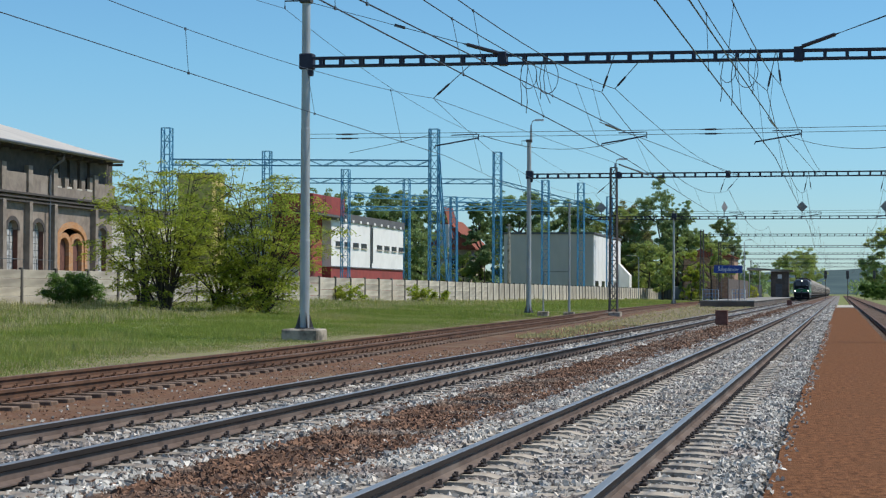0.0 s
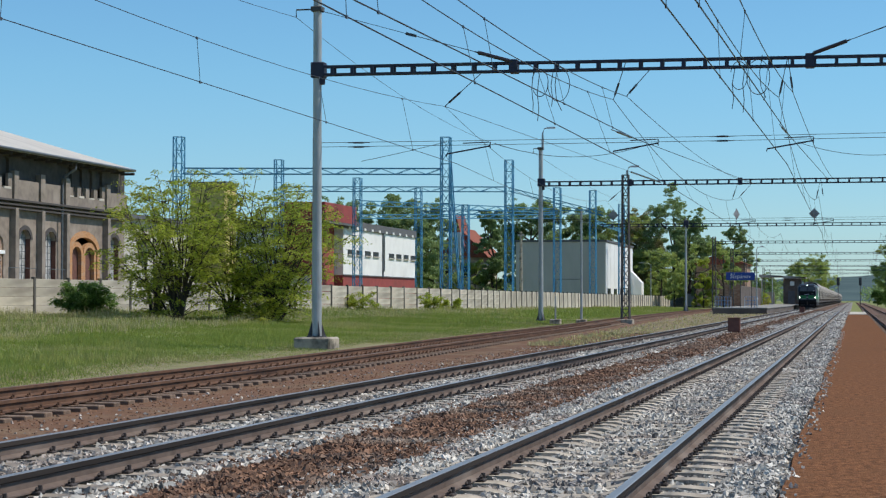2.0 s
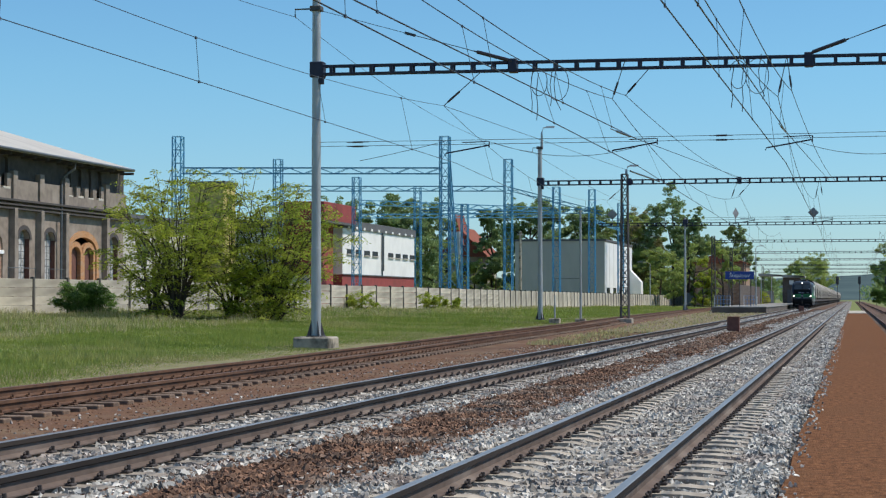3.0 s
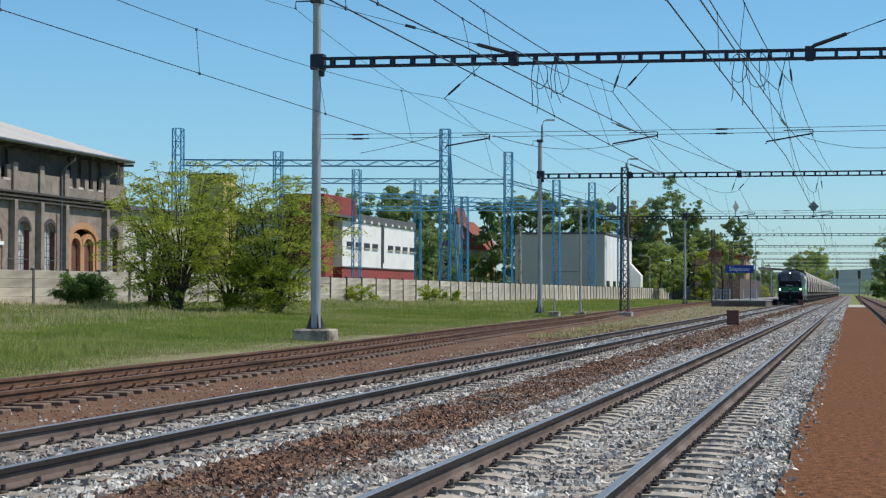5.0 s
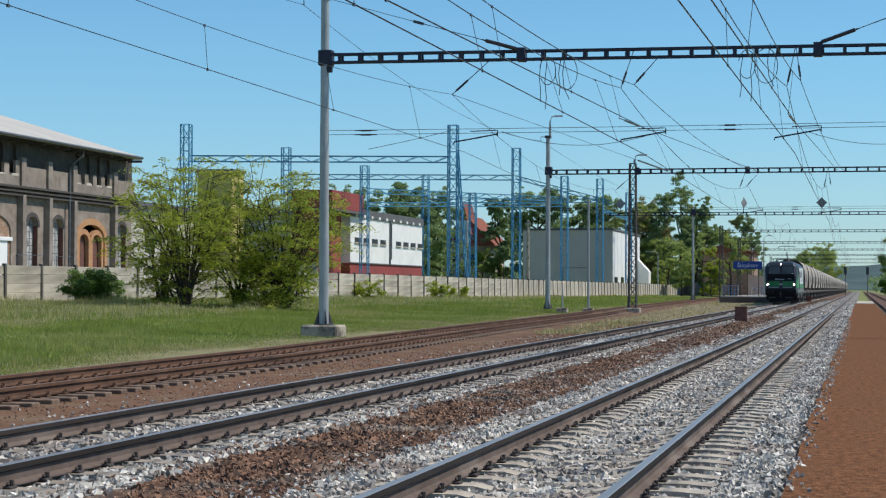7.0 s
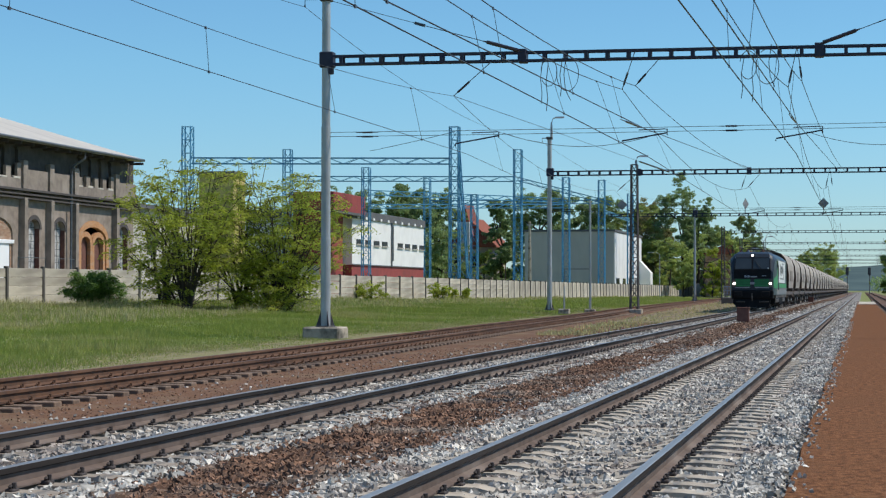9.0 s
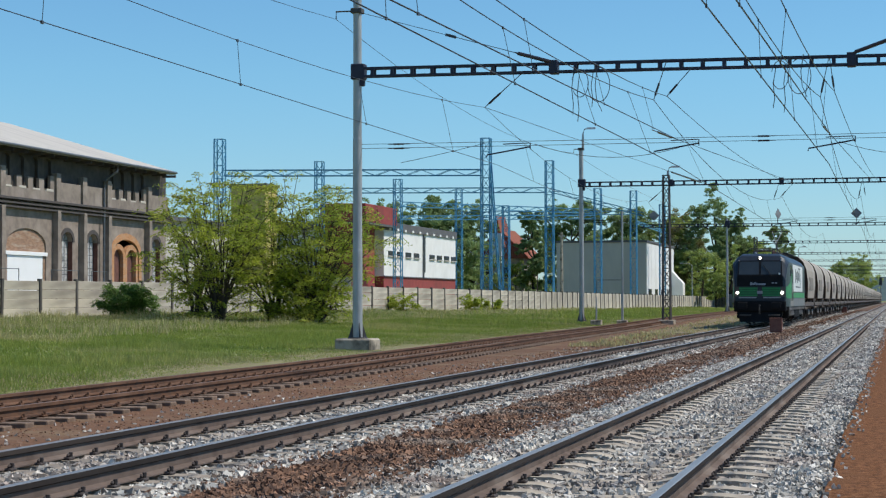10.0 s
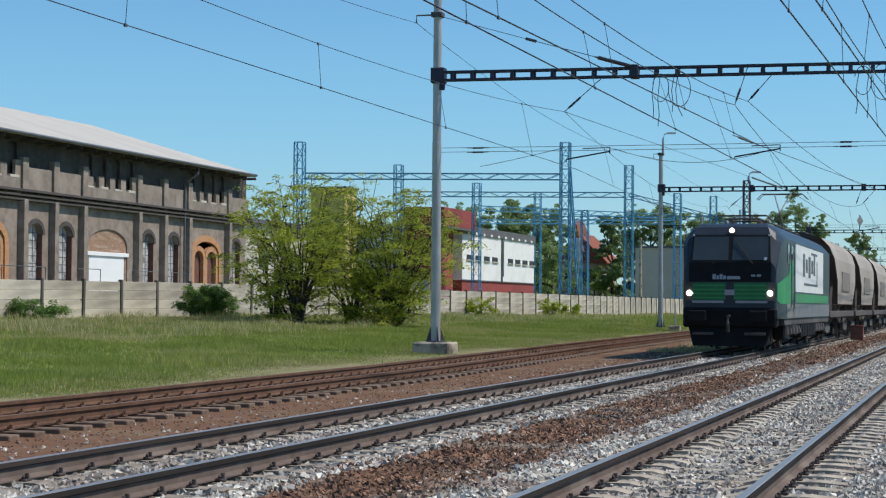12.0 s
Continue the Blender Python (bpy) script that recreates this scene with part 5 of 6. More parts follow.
def relay_box(x, y, s):
    t = thing("relay_box", "rusty brown steel lineside box on short legs", "equipment box", pose(x, y, -0.24), group="lineside boxes")
    bm = bmesh.new()
    box(bm, (-0.28 * s, -0.2 * s, 0.1), (0.28 * s, 0.2 * s, 0.72 * s), bevel=0.02)
    part("cabinet", bm, MB["rust_box"], t)
    bm = bmesh.new()
    box(bm, (-0.30 * s, -0.22 * s, 0.72 * s), (0.30 * s, 0.22 * s, 0.76 * s), bevel=0.01)
    part("lid", bm, MB["rust_box"], t)
    for k in (-1, 1):
        bm = bmesh.new()
        box(bm, (k * 0.2 * s - 0.03, -0.03, -0.1), (k * 0.2 * s + 0.03, 0.03, 0.11))
        part("leg", bm, M["clip"], t)


relay_box(-5.35, 86.5, 1.0)
relay_box(-5.7, 215, 1.0)


def signal(x, y, h):
    t = thing("railway_signal", "dark railway colour-light signal on a post", "signal", pose(x, y, -0.2), group="railway signals")
    bm = bmesh.new()
    tube(bm, [(0, 0, 0), (0, 0, h)], 0.08, 8)
    part("post", bm, M["mast"], t)
    bm = bmesh.new()
    box(bm, (-0.38, -0.15, h - 1.9), (0.38, 0.15, h + 0.2), bevel=0.1)
    part("head", bm, M["insul"], t)
    for k in range(4):
        bm = bmesh.new()
        tube(bm, [(0, -0.15, h - 1.6 + 0.45 * k), (0, -0.45, h - 1.58 + 0.45 * k)], 0.13, 8)
        part("lens_hood", bm, M["insul"], t)


signal(-3.9, 500, 7.2)
signal(1.75, 500, 7.2)
signal(8.55, 500, 7.2)
cr = thing("path_end_block", "low pale concrete slabs at the end of the path", "platform end", kind="structure")
for k in range(10):
    bm = bmesh.new()
    box(bm, (-0.45, 192 + k * 3.6, -0.3), (1.35, 195.55 + k * 3.6, -0.09), bevel=0.02)
    part("slab", bm, M["concrete"], cr)
bm = bmesh.new()
ridge = [(x, 3200 + 250 * noise.noise((x * 0.001, 3, 0)), 40 + 16 * noise.noise((x * 0.0012, 0, 0)) + 7 * noise.noise((x * 0.009, 1, 0))) for x in range(-3500, 3600, 45)]
loft(bm, [[(x, y - 900, 0), (x, y - 450, z * 0.62 + 5 * noise.noise((x * 0.013, 7, 0))), (x, y, z), (x, y + 300, 0)] for x, y, z in ridge], closed=False)
tagged(finish("far_hills", bm, MB["hill_haze"]), "low wooded hills on the horizon, tinted with haze", "hills", kind="structure")


def far_woods():
    g = np.random.default_rng(91)
    blobs = []
    for _ in range(150):
        x = g.uniform(-420, 260)
        y = g.uniform(650, 1300)
        if -30 < x < 9:
            continue
        h = g.uniform(6, 13)
        blobs.append((x, y, h * 0.5, g.uniform(6, 14), 8, h * 0.55))
    ob = leaves("far_trees", blobs, 22000, 1.5, M["leaf_dark"], None, 92)
    tagged(ob, "distant dark green woods beside the line", "woods", kind="stuff")
    blobs = [(x, 470 + g.uniform(-3, 3), 1.2, 2.2, 2.2, 1.7) for x in np.arange(8.5, 40, 2.5)]
    tagged(leaves("hedge", blobs, 4000, 0.35, M["leaf_low"], None, 93), "dark clipped hedge beside the line", "hedge", kind="stuff")
    blobs = [(x, 397, 1.4, 1.6, 1.2, 1.7) for x in np.arange(-38, -17, 1.5)]
    tagged(leaves("hedge", blobs, 4000, 0.3, M["leaf_bush"], None, 94), "light green hedge behind the fence end", "hedge", kind="stuff")


far_woods()


# ---- train ----
MT = dict(
    navy=mat("navy_paint", (0.019, 0.027, 0.039), (0.015, 0.021, 0.031), 1.5, 0.4, spec=0.35, c3=(0.03, 0.041, 0.057)),
    green=mat("green_paint", (0.010, 0.26, 0.075), (0.008, 0.22, 0.06), 1.5, 0.4, c3=(0.015, 0.20, 0.06)),
    green_dark=mat("green_louvre", (0.006, 0.15, 0.045), (0.004, 0.11, 0.033), 2, 0.5),
    black=mat("black_parts", (0.012, 0.012, 0.013), (0.008, 0.008, 0.009), 3, 0.7, spec=0.15),
    under=mat("underframe_dirt", (0.075, 0.07, 0.065), (0.038, 0.036, 0.034), 3, 0.8, c3=(0.13, 0.12, 0.11)),
    side_grey=mat("dusty_side", (0.17, 0.18, 0.185), (0.13, 0.14, 0.145), 2, 0.6, c3=(0.20, 0.19, 0.175)),
    silver=mat("silver_paint", (0.30, 0.32, 0.34), (0.24, 0.26, 0.28), 2, 0.5, c3=(0.2, 0.21, 0.22)),
    glass=mat("cab_glass", (0.045, 0.055, 0.062), (0.035, 0.045, 0.052), 1, 0.1, spec=0.5),
    white=mat("livery_white", (0.72, 0.73, 0.72), (0.66, 0.67, 0.66), 1.5, 0.45),
    mark=mat("livery_mark", (0.10, 0.11, 0.115), (0.08, 0.09, 0.095), 1.5, 0.5),
    lamp=mat("headlight_glow", (1.0, 0.93, 0.80), (1.0, 0.95, 0.85), 1, 0.3, emit=7.0),
    wagon=mat("hopper_grey", (0.36, 0.315, 0.27), (0.285, 0.25, 0.213), 0.9, 0.75, c3=(0.40, 0.37, 0.33), big=0.5, rand=0.10, stretch=(1, 1, 0.35)),
    data=mat("data_panel", (0.21, 0.185, 0.165), (0.17, 0.15, 0.132), 2, 0.8),
    # end walls carry their shade in this dark colour; frame parts share it
    wagon_end_shade=mat("hopper_end_shade", (0.085, 0.07, 0.062), (0.06, 0.05, 0.045), 1.2, 0.8, c3=(0.11, 0.09, 0.078)),
    brown=mat("insulator_brown", (0.16, 0.06, 0.04), (0.12, 0.045, 0.03), 4, 0.35),
    steel=mat("wheel_steel", (0.12, 0.10, 0.09), (0.09, 0.075, 0.068), 4, 0.6, 0.4),
)


def wheelset(parent, y, r):
    bm = bmesh.new()
    for s in (-1, 1):
        tube(bm, [(s * 0.70, 0, 0), (s * 0.70, 0, 0)], [r * 0.2, r + 0.025], 20, False)
        tube(bm, [(s * 0.70, 0, 0), (s * 0.73, 0, 0), (s * 0.83, 0, 0)], [r + 0.025, r, r - 0.005], 20)
        for k in range(5):
            a = k * 2 * math.pi / 5
            box(bm, (s * 0.835 - 0.02, -0.05, r * 0.2), (s * 0.835 + 0.02, 0.05, r * 0.75), m=Matrix.Rotation(a, 4, "X"))
    tube(bm, [(-0.85, 0, 0), (0.85, 0, 0)], 0.09, 10)
    ob = part("wheelset", bm, MT["steel"], parent)
    ob.matrix_basis = pose(0, y, r)
    return ob


def locomotive():
    t = thing("locomotive", "modern dark-blue and green electric locomotive with lit headlights", "locomotive")
    # cross-sections: y, half width, bottom, waist top, roof top
    def section(y, hw, zb, zs, zt, rw):
        return [(-hw, y, zb), (-hw, y, zs), (-(hw * 0.55 + rw * 0.45), y, zs + (zt - zs) * 0.62), (-rw, y, zt), (rw, y, zt), (hw * 0.55 + rw * 0.45, y, zs + (zt - zs) * 0.62), (hw, y, zs), (hw, y, zb)]
    L = 18.98
    half = [(0.0, 1.29, 1.02, 1.95, 2.12, 1.16), (0.06, 1.34, 0.98, 2.35, 2.62, 1.18), (0.42, 1.41, 0.98, 3.00, 3.44, 1.12), (0.62, 1.44, 0.98, 3.20, 3.66, 1.04), (0.95, 1.47, 0.98, 3.30, 3.76, 0.97), (1.4, 1.495, 0.98, 3.34, 3.80, 0.94)]
    secs = [section(*h) for h in half] + [section(L - h[0], *h[1:]) for h in half[::-1]]
    bm = bmesh.new()
    loft(bm, secs)
    bmesh.ops.recalc_face_normals(bm, faces=bm.faces)
    body = part("body", bm, MT["navy"], t, "dark navy blue body shell")

    # the raked front plane, from z = 2.6 at y = 0.06 to z = 3.5 at y = 0.42
    def front_y(z):
        return float(np.interp(z, [1.0, 2.12, 2.62, 3.44, 3.66, 3.76], [0.0, 0.0, 0.06, 0.42, 0.62, 0.95]))

    def plate(name, x0, x1, z0, z1, material, d=0.02, parent=t, label="", inset=0.0):
        bm = bmesh.new()
        a, b = front_y(z0), front_y(z1)
        loft(bm, [[(x0, a - d, z0), (x1, a - d, z0), (x1 - inset, b - d, z1), (x0 + inset, b - d, z1)], [(x0, a + 0.03, z0), (x1, a + 0.03, z0), (x1 - inset, b + 0.03, z1), (x0 + inset, b + 0.03, z1)]])
        bmesh.ops.recalc_face_normals(bm, faces=bm.faces)
        return part(name, bm, material, parent, label)
    plate("front_mask", -1.19, 1.19, 2.05, 2.62, MT["black"], 0.012)
    w = plate("windscreen_frame", -1.17, 1.17, 2.62, 3.42, MT["black"], 0.014, inset=0.05)
    plate("windscreen", -1.10, -0.05, 2.68, 3.37, MT["glass"], 0.024, w, "dark glass pane", 0.02)
    plate("windscreen", 0.05, 1.10, 2.68, 3.37, MT["glass"], 0.024, w, "dark glass pane", 0.02)
    for s in (0, 1):
        bm = bmesh.new()
        tube(bm, [(0.75 - 0.1 * s if s else -0.45, front_y(2.6) - 0.06, 2.58), (0.15 if s else -0.9, front_y(3.2) - 0.05, 3.2 if s else 2.72)], 0.014, 5)
        part("wiper", bm, MT["black"], t)
    for s in (-1, 1):
        g = plate("grille", s * 0.60 - 0.48, s * 0.60 + 0.48, 1.52, 2.02, MT["green_dark"], 0.01)
        for k in range(4):
            bm = bmesh.new()
            box(bm, (s * 0.60 - 0.47, -0.045, 1.56 + k * 0.12), (s * 0.60 + 0.47, -0.005, 1.60 + k * 0.12))
            part("louvre", bm, MT["green"], g)
        plate("white_strip", s * 0.63 - 0.46, s * 0.63 + 0.46, 1.43, 1.50, MT["silver"], 0.03)
        bm = bmesh.new()
        loft(bm, [[(s * 1.04, -0.03, 1.5), (s * 1.31, 0.0, 1.5), (s * 1.31, 0.0, 2.03), (s * 1.1, -0.03, 2.03)], [(s * 1.04, 0.05, 1.5), (s * 1.31, 0.08, 1.5), (s * 1.31, 0.08, 2.03), (s * 1.1, 0.05, 2.03)]])
        bmesh.ops.recalc_face_normals(bm, faces=bm.faces)
        hl = part("headlight", bm, MT["under"], t, "headlight cluster")
        bm = bmesh.new()
        tube(bm, [(s * 1.165, -0.06, 1.72), (s * 1.165, 0.02, 1.72)], 0.08, 16)
        part("lens", bm, MT["lamp"], hl, "glowing headlight")
    th = plate("top_lamp_housing", -0.16, 0.16, 3.45, 3.68, MT["black"], 0.03)
    bm = bmesh.new()
    tube(bm, [(0, front_y(3.56) - 0.08, 3.56), (0, front_y(3.56) + 0.02, 3.56)], 0.068, 14)
    part("top_lamp", bm, MT["lamp"], th, "glowing top headlight")
    for x, z, r in ((1.02, 2.72, 0.05), (1.10, 3.42, 0.035), (-1.10, 3.42, 0.03)):
        bm = bmesh.new()
        tube(bm, [(x, front_y(z) - 0.05, z), (x, front_y(z), z)], r, 10)
        part("marker", bm, MT["white"], t)
    # operator mark as plain bars
    for k, (a, b, h) in enumerate(((-0.50, -0.40, 0.15), (-0.38, -0.31, 0.11), (-0.29, -0.21, 0.15), (-0.19, -0.11, 0.11), (-0.08, 0.30, 0.09))):
        plate("front_mark", a, b, 2.12, 2.12 + h, MT["silver"], 0.022)
    for a, b in ((0.62, 0.74), (0.78, 0.90)):
        plate("front_mark", a, b, 2.20, 2.26, MT["silver"], 0.022)
    plate("emblem", -0.14, 0.14, 1.66, 1.82, MT["silver"], 0.05)
    # buffer beam, buffers, coupler and plough
    bm = bmesh.new()
    box(bm, (-1.36, -0.06, 0.72), (1.36, 0.6, 1.30), bevel=0.06)
    part("buffer_beam", bm, MT["black"], t)
    for s in (-1, 1):
        bm = bmesh.new()
        tube(bm, [(s * 0.875, 0.0, 1.06), (s * 0.875, -0.42, 1.06)], 0.12, 14)
        box(bm, (s * 0.875 - 0.27, -0.5, 0.88), (s * 0.875 + 0.27, -0.42, 1.24), bevel=0.05)
        part("buffer", bm, MT["black"], t)
        bm = bmesh.new()
        box(bm, (s * 0.75 - 0.3, -0.25, 0.5), (s * 0.75 + 0.3, -0.1, 0.58), bevel=0.01)
        part("step", bm, MT["under"], t)
    bm = bmesh.new()
    tube(bm, [(0, -0.05, 1.05), (0, -0.38, 1.05), (0, -0.42, 0.85), (0, -0.35, 0.6)], 0.045, 8)
    part("coupling_hook", bm, MT["under"], t)
    bm = bmesh.new()
    loft(bm, [[(-1.2, 0.05, 0.72), (1.2, 0.05, 0.72), (1.2, 0.4, 0.72), (-1.2, 0.4, 0.72)], [(-1.05, -0.12, 0.18), (1.05, -0.12, 0.18), (1.05, 0.3, 0.18), (-1.05, 0.3, 0.18)]])
    bmesh.ops.recalc_face_normals(bm, faces=bm.faces)
    part("snow_plough", bm, MT["black"], t)
    # sides
    for s in (-1, 1):
        def side(name, pts, material, d=0.006, parent=t, label=""):
            bm = bmesh.new()
            loft(bm, [[(s * x, y, z) for y, z in pts] for x in (1.48, 1.497 + d)])
            bmesh.ops.recalc_face_normals(bm, faces=bm.faces)
            return part(name, bm, material, parent, label)
        side("side_panel", [(1.5, 1.0), (17.5, 1.0), (17.5, 1.42), (1.5, 1.42)], MT["side_grey"], 0.004, label="dusty grey lower side panel")
        side("green_flash", [(1.25, 1.42), (2.9, 1.42), (3.5, 1.72), (3.5, 2.42), (3.95, 2.42), (3.95, 2.74), (2.7, 2.74), (2.2, 2.40), (1.25, 2.15)], MT["green"], 0.006, label="bright green livery flash")
        bm = bmesh.new()
        rows = [(0.10, 1.352, 1.50, 2.0), (0.42, 1.41, 1.42, 2.06), (0.62, 1.44, 1.42, 2.10), (0.95, 1.47, 1.42, 2.16), (1.4, 1.496, 1.42, 2.24)]
        loft(bm, [[(s * (hw + 0.010), y, z0), (s * (hw + 0.010), y, z1), (s * (hw - 0.03), y, z1), (s * (hw - 0.03), y, z0)] for y, hw, z0, z1 in rows])
        bmesh.ops.recalc_face_normals(bm, faces=bm.faces)
        part("green_cab_flash", bm, MT["green"], t, "bright green livery flash")
        side("green_band", [(4.1, 1.46), (17.0, 1.46), (17.0, 1.74), (4.1, 1.74)], MT["green"], 0.006, label="green livery band")
        p = side("white_panel", [(4.15, 1.80), (14.6, 1.80), (14.7, 3.28), (4.0, 3.28)], MT["white"], 0.010, label="white livery panel with a dark mark")
        for y0, y1, z0, z1 in ((6.6, 7.3, 2.3, 3.05), (7.6, 8.3, 2.45, 2.9), (8.6, 9.4, 2.3, 3.0), (9.7, 10.4, 2.45, 2.9), (10.6, 11.2, 2.4, 3.1), (7.0, 12.2, 2.03, 2.11), (11.8, 12.1, 2.1, 2.9), (9.6, 12.0, 3.08, 3.16)):
            side("mark", [(y0, z0), (y1, z0), (y1, z1), (y0, z1)], MT["mark"], 0.016, p)
        side("label_plate", [(3.56, 1.75), (3.95, 1.75), (3.95, 2.25), (3.56, 2.25)], MT["white"], 0.010)
        dr = side("door_top", [(2.6, 2.76), (3.3, 2.76), (3.3, 3.25), (2.6, 3.25)], MT["navy"], 0.012)
        side("door_window", [(2.7, 2.80), (3.2, 2.80), (3.2, 3.18), (2.7, 3.18)], MT["glass"], 0.018, dr)
        side("cab_window", [(1.65, 2.60), (2.3, 2.60), (2.3, 3.20), (1.65, 3.20)], MT["glass"], 0.012)
        for y in (2.42, 3.38):
            bm = bmesh.new()
            tube(bm, [(s * 1.53, y, 1.3), (s * 1.55, y, 1.5), (s * 1.55, y, 2.9), (s * 1.51, y, 3.0)], 0.02, 6)
            part("handrail", bm, MT["side_grey"], t)
        bm = bmesh.new()
        box(bm, (s * 1.30, 1.2, 0.78), (s * 1.46, 17.8, 1.02), bevel=0.02)
        part("side_sill", bm, MT["under"], t)
        for k in range(9):
            bm = bmesh.new()
            y = 6.9 + k * 0.62
            box(bm, (s * 1.1, y, 0.35), (s * 1.42, y + 0.5, 0.8), bevel=0.03)
            part("equipment_box", bm, MT["black"], t)
    # bogies
    wheels = []
    for yc in (4.74, 14.24):
        bm = bmesh.new()
        for s in (-1, 1):
            loft(bm, [[(s * x, yc + y, z) for y, z in ((-2.3, 0.55), (-1.9, 0.42), (-0.6, 0.38), (0.6, 0.38), (1.9, 0.42), (2.3, 0.55), (2.2, 0.78), (0.8, 0.68), (-0.8, 0.68), (-2.2, 0.78))] for x in (0.98, 1.16)])
        box(bm, (-1.0, yc - 0.3, 0.4), (1.0, yc + 0.3, 0.75))
        bmesh.ops.recalc_face_normals(bm, faces=bm.faces)
        bg = part("bogie", bm, MT["under"], t)
        for s in (-1, 1):
            for dy in (-1.5, -0.5, 0.5, 1.5):
                bm = bmesh.new()
                if abs(dy) > 1:
                    box(bm, (s * 1.12, yc + dy - 0.22, 0.42), (s * 1.34, yc + dy + 0.22, 0.82), bevel=0.04)
                    part("axle_box", bm, MT["under"], bg)
                else:
                    tube(bm, [(s * 1.25, yc + dy, 0.5), (s * 1.25, yc + dy, 0.95)], 0.11, 10)
                    part("spring", bm, MT["silver"], bg)
            for dy in (-1.95, -1.0, 0.0, 1.0, 1.95):
                bm = bmesh.new()
                tube(bm, [(s * 1.36, yc + dy - 0.28, 0.86), (s * 1.36, yc + dy - 0.05, 0.72), (s * 1.36, yc + dy - 0.05, 0.72), (s * 1.36, yc + dy + 0.25, 0.52)], [0.035, 0.035, 0.055, 0.055], 8)
                part("damper", bm, MT["silver"], bg)
            for dy in (-2.5, 2.5):
                bm = bmesh.new()
                box(bm, (s * 1.02, yc + dy - 0.2, 0.34), (s * 1.38, yc + dy + 0.2, 0.86), bevel=0.05)
                tube(bm, [(s * 1.2, yc + dy, 0.36), (s * 1.0, yc + dy, 0.2), (s * 0.8, yc + dy * 0.97, 0.1)], 0.03, 6)
                part("sand_box", bm, MT["black"], bg)
        for dy in (-1.5, 1.5):
            wheels.append((wheelset(t, yc + dy, 0.6), yc + dy, 0.6))
    # roof
    bm = bmesh.new()
    box(bm, (-0.85, 5.2, 3.72), (0.85, 13.6, 3.85), bevel=0.05)
    part("roof_hatches", bm, MT["navy"], t)
    for k in range(5):
        bm = bmesh.new()
        y = 5.0 + k * 2.2
        tube(bm, [(0.55, y, 3.76), (0.55, y, 4.0)], 0.05, 8)
        part("insulator", bm, M["insul"], t)
    bm = bmesh.new()
    tube(bm, [(0.55, 4.6, 4.01), (0.55, 14.2, 4.01)], 0.02, 6)
    part("roof_busbar", bm, MT["under"], t)
    bm = bmesh.new()
    tube(bm, [(-0.35, 1.6, 3.86), (-0.35, 2.1, 3.86)], 0.06, 8)
    part("horn", bm, MT["silver"], t)

    def panto(y, raised, dirn):
        bm = bmesh.new()
        for x in (-0.5, 0.5):
            tube(bm, [(x, y - 0.8, 4.02), (x, y + 0.8, 4.02)], 0.03, 6)
        for dy in (-0.8, 0.8):
            tube(bm, [(-0.5, y + dy, 4.02), (0.5, y + dy, 4.02)], 0.03, 6)
        p = part("pantograph_raised" if raised else "pantograph", bm, MT["under"], t)
        for x in (-0.5, 0.5):
            for dy in (-0.8, 0.8):
                bm = bmesh.new()
                tube(bm, [(x, y + dy, 3.72), (x, y + dy, 3.78), (x, y + dy, 3.79), (x, y + dy, 3.96), (x, y + dy, 3.97), (x, y + dy, 4.02)], [0.04, 0.04, 0.07, 0.07, 0.04, 0.04], 8)
                part("foot_insulator", bm, MT["brown"], p, "red-brown insulator")
        bm = bmesh.new()
        if raised:
            knee, head = (0, y + dirn * 1.0, 4.75), (0, y - dirn * 0.1, 5.48)
        else:
            knee, head = (0, y + dirn * 1.15, 4.06), (0, y - dirn * 0.75, 4.12)
        tube(bm, [(0, y - dirn * 0.6, 4.1), knee], 0.05, 6)
        for x in (-0.3, 0.3):
            tube(bm, [knee, (x, head[1], head[2])], 0.025, 6)
        part("arm", bm, MT["silver"], p)
        bm = bmesh.new()
        for dy in (-0.25, 0.25):
            z = head[2]
            tube(bm, [(-0.92, head[1] + dy, z - 0.2), (-0.72, head[1] + dy, z), (0.72, head[1] + dy, z), (0.92, head[1] + dy, z - 0.2)], 0.018, 6)
        part("collector_head", bm, MT["under"], p)
    panto(3.9, False, 1)
    panto(15.0, True, -1)
    return t, wheels


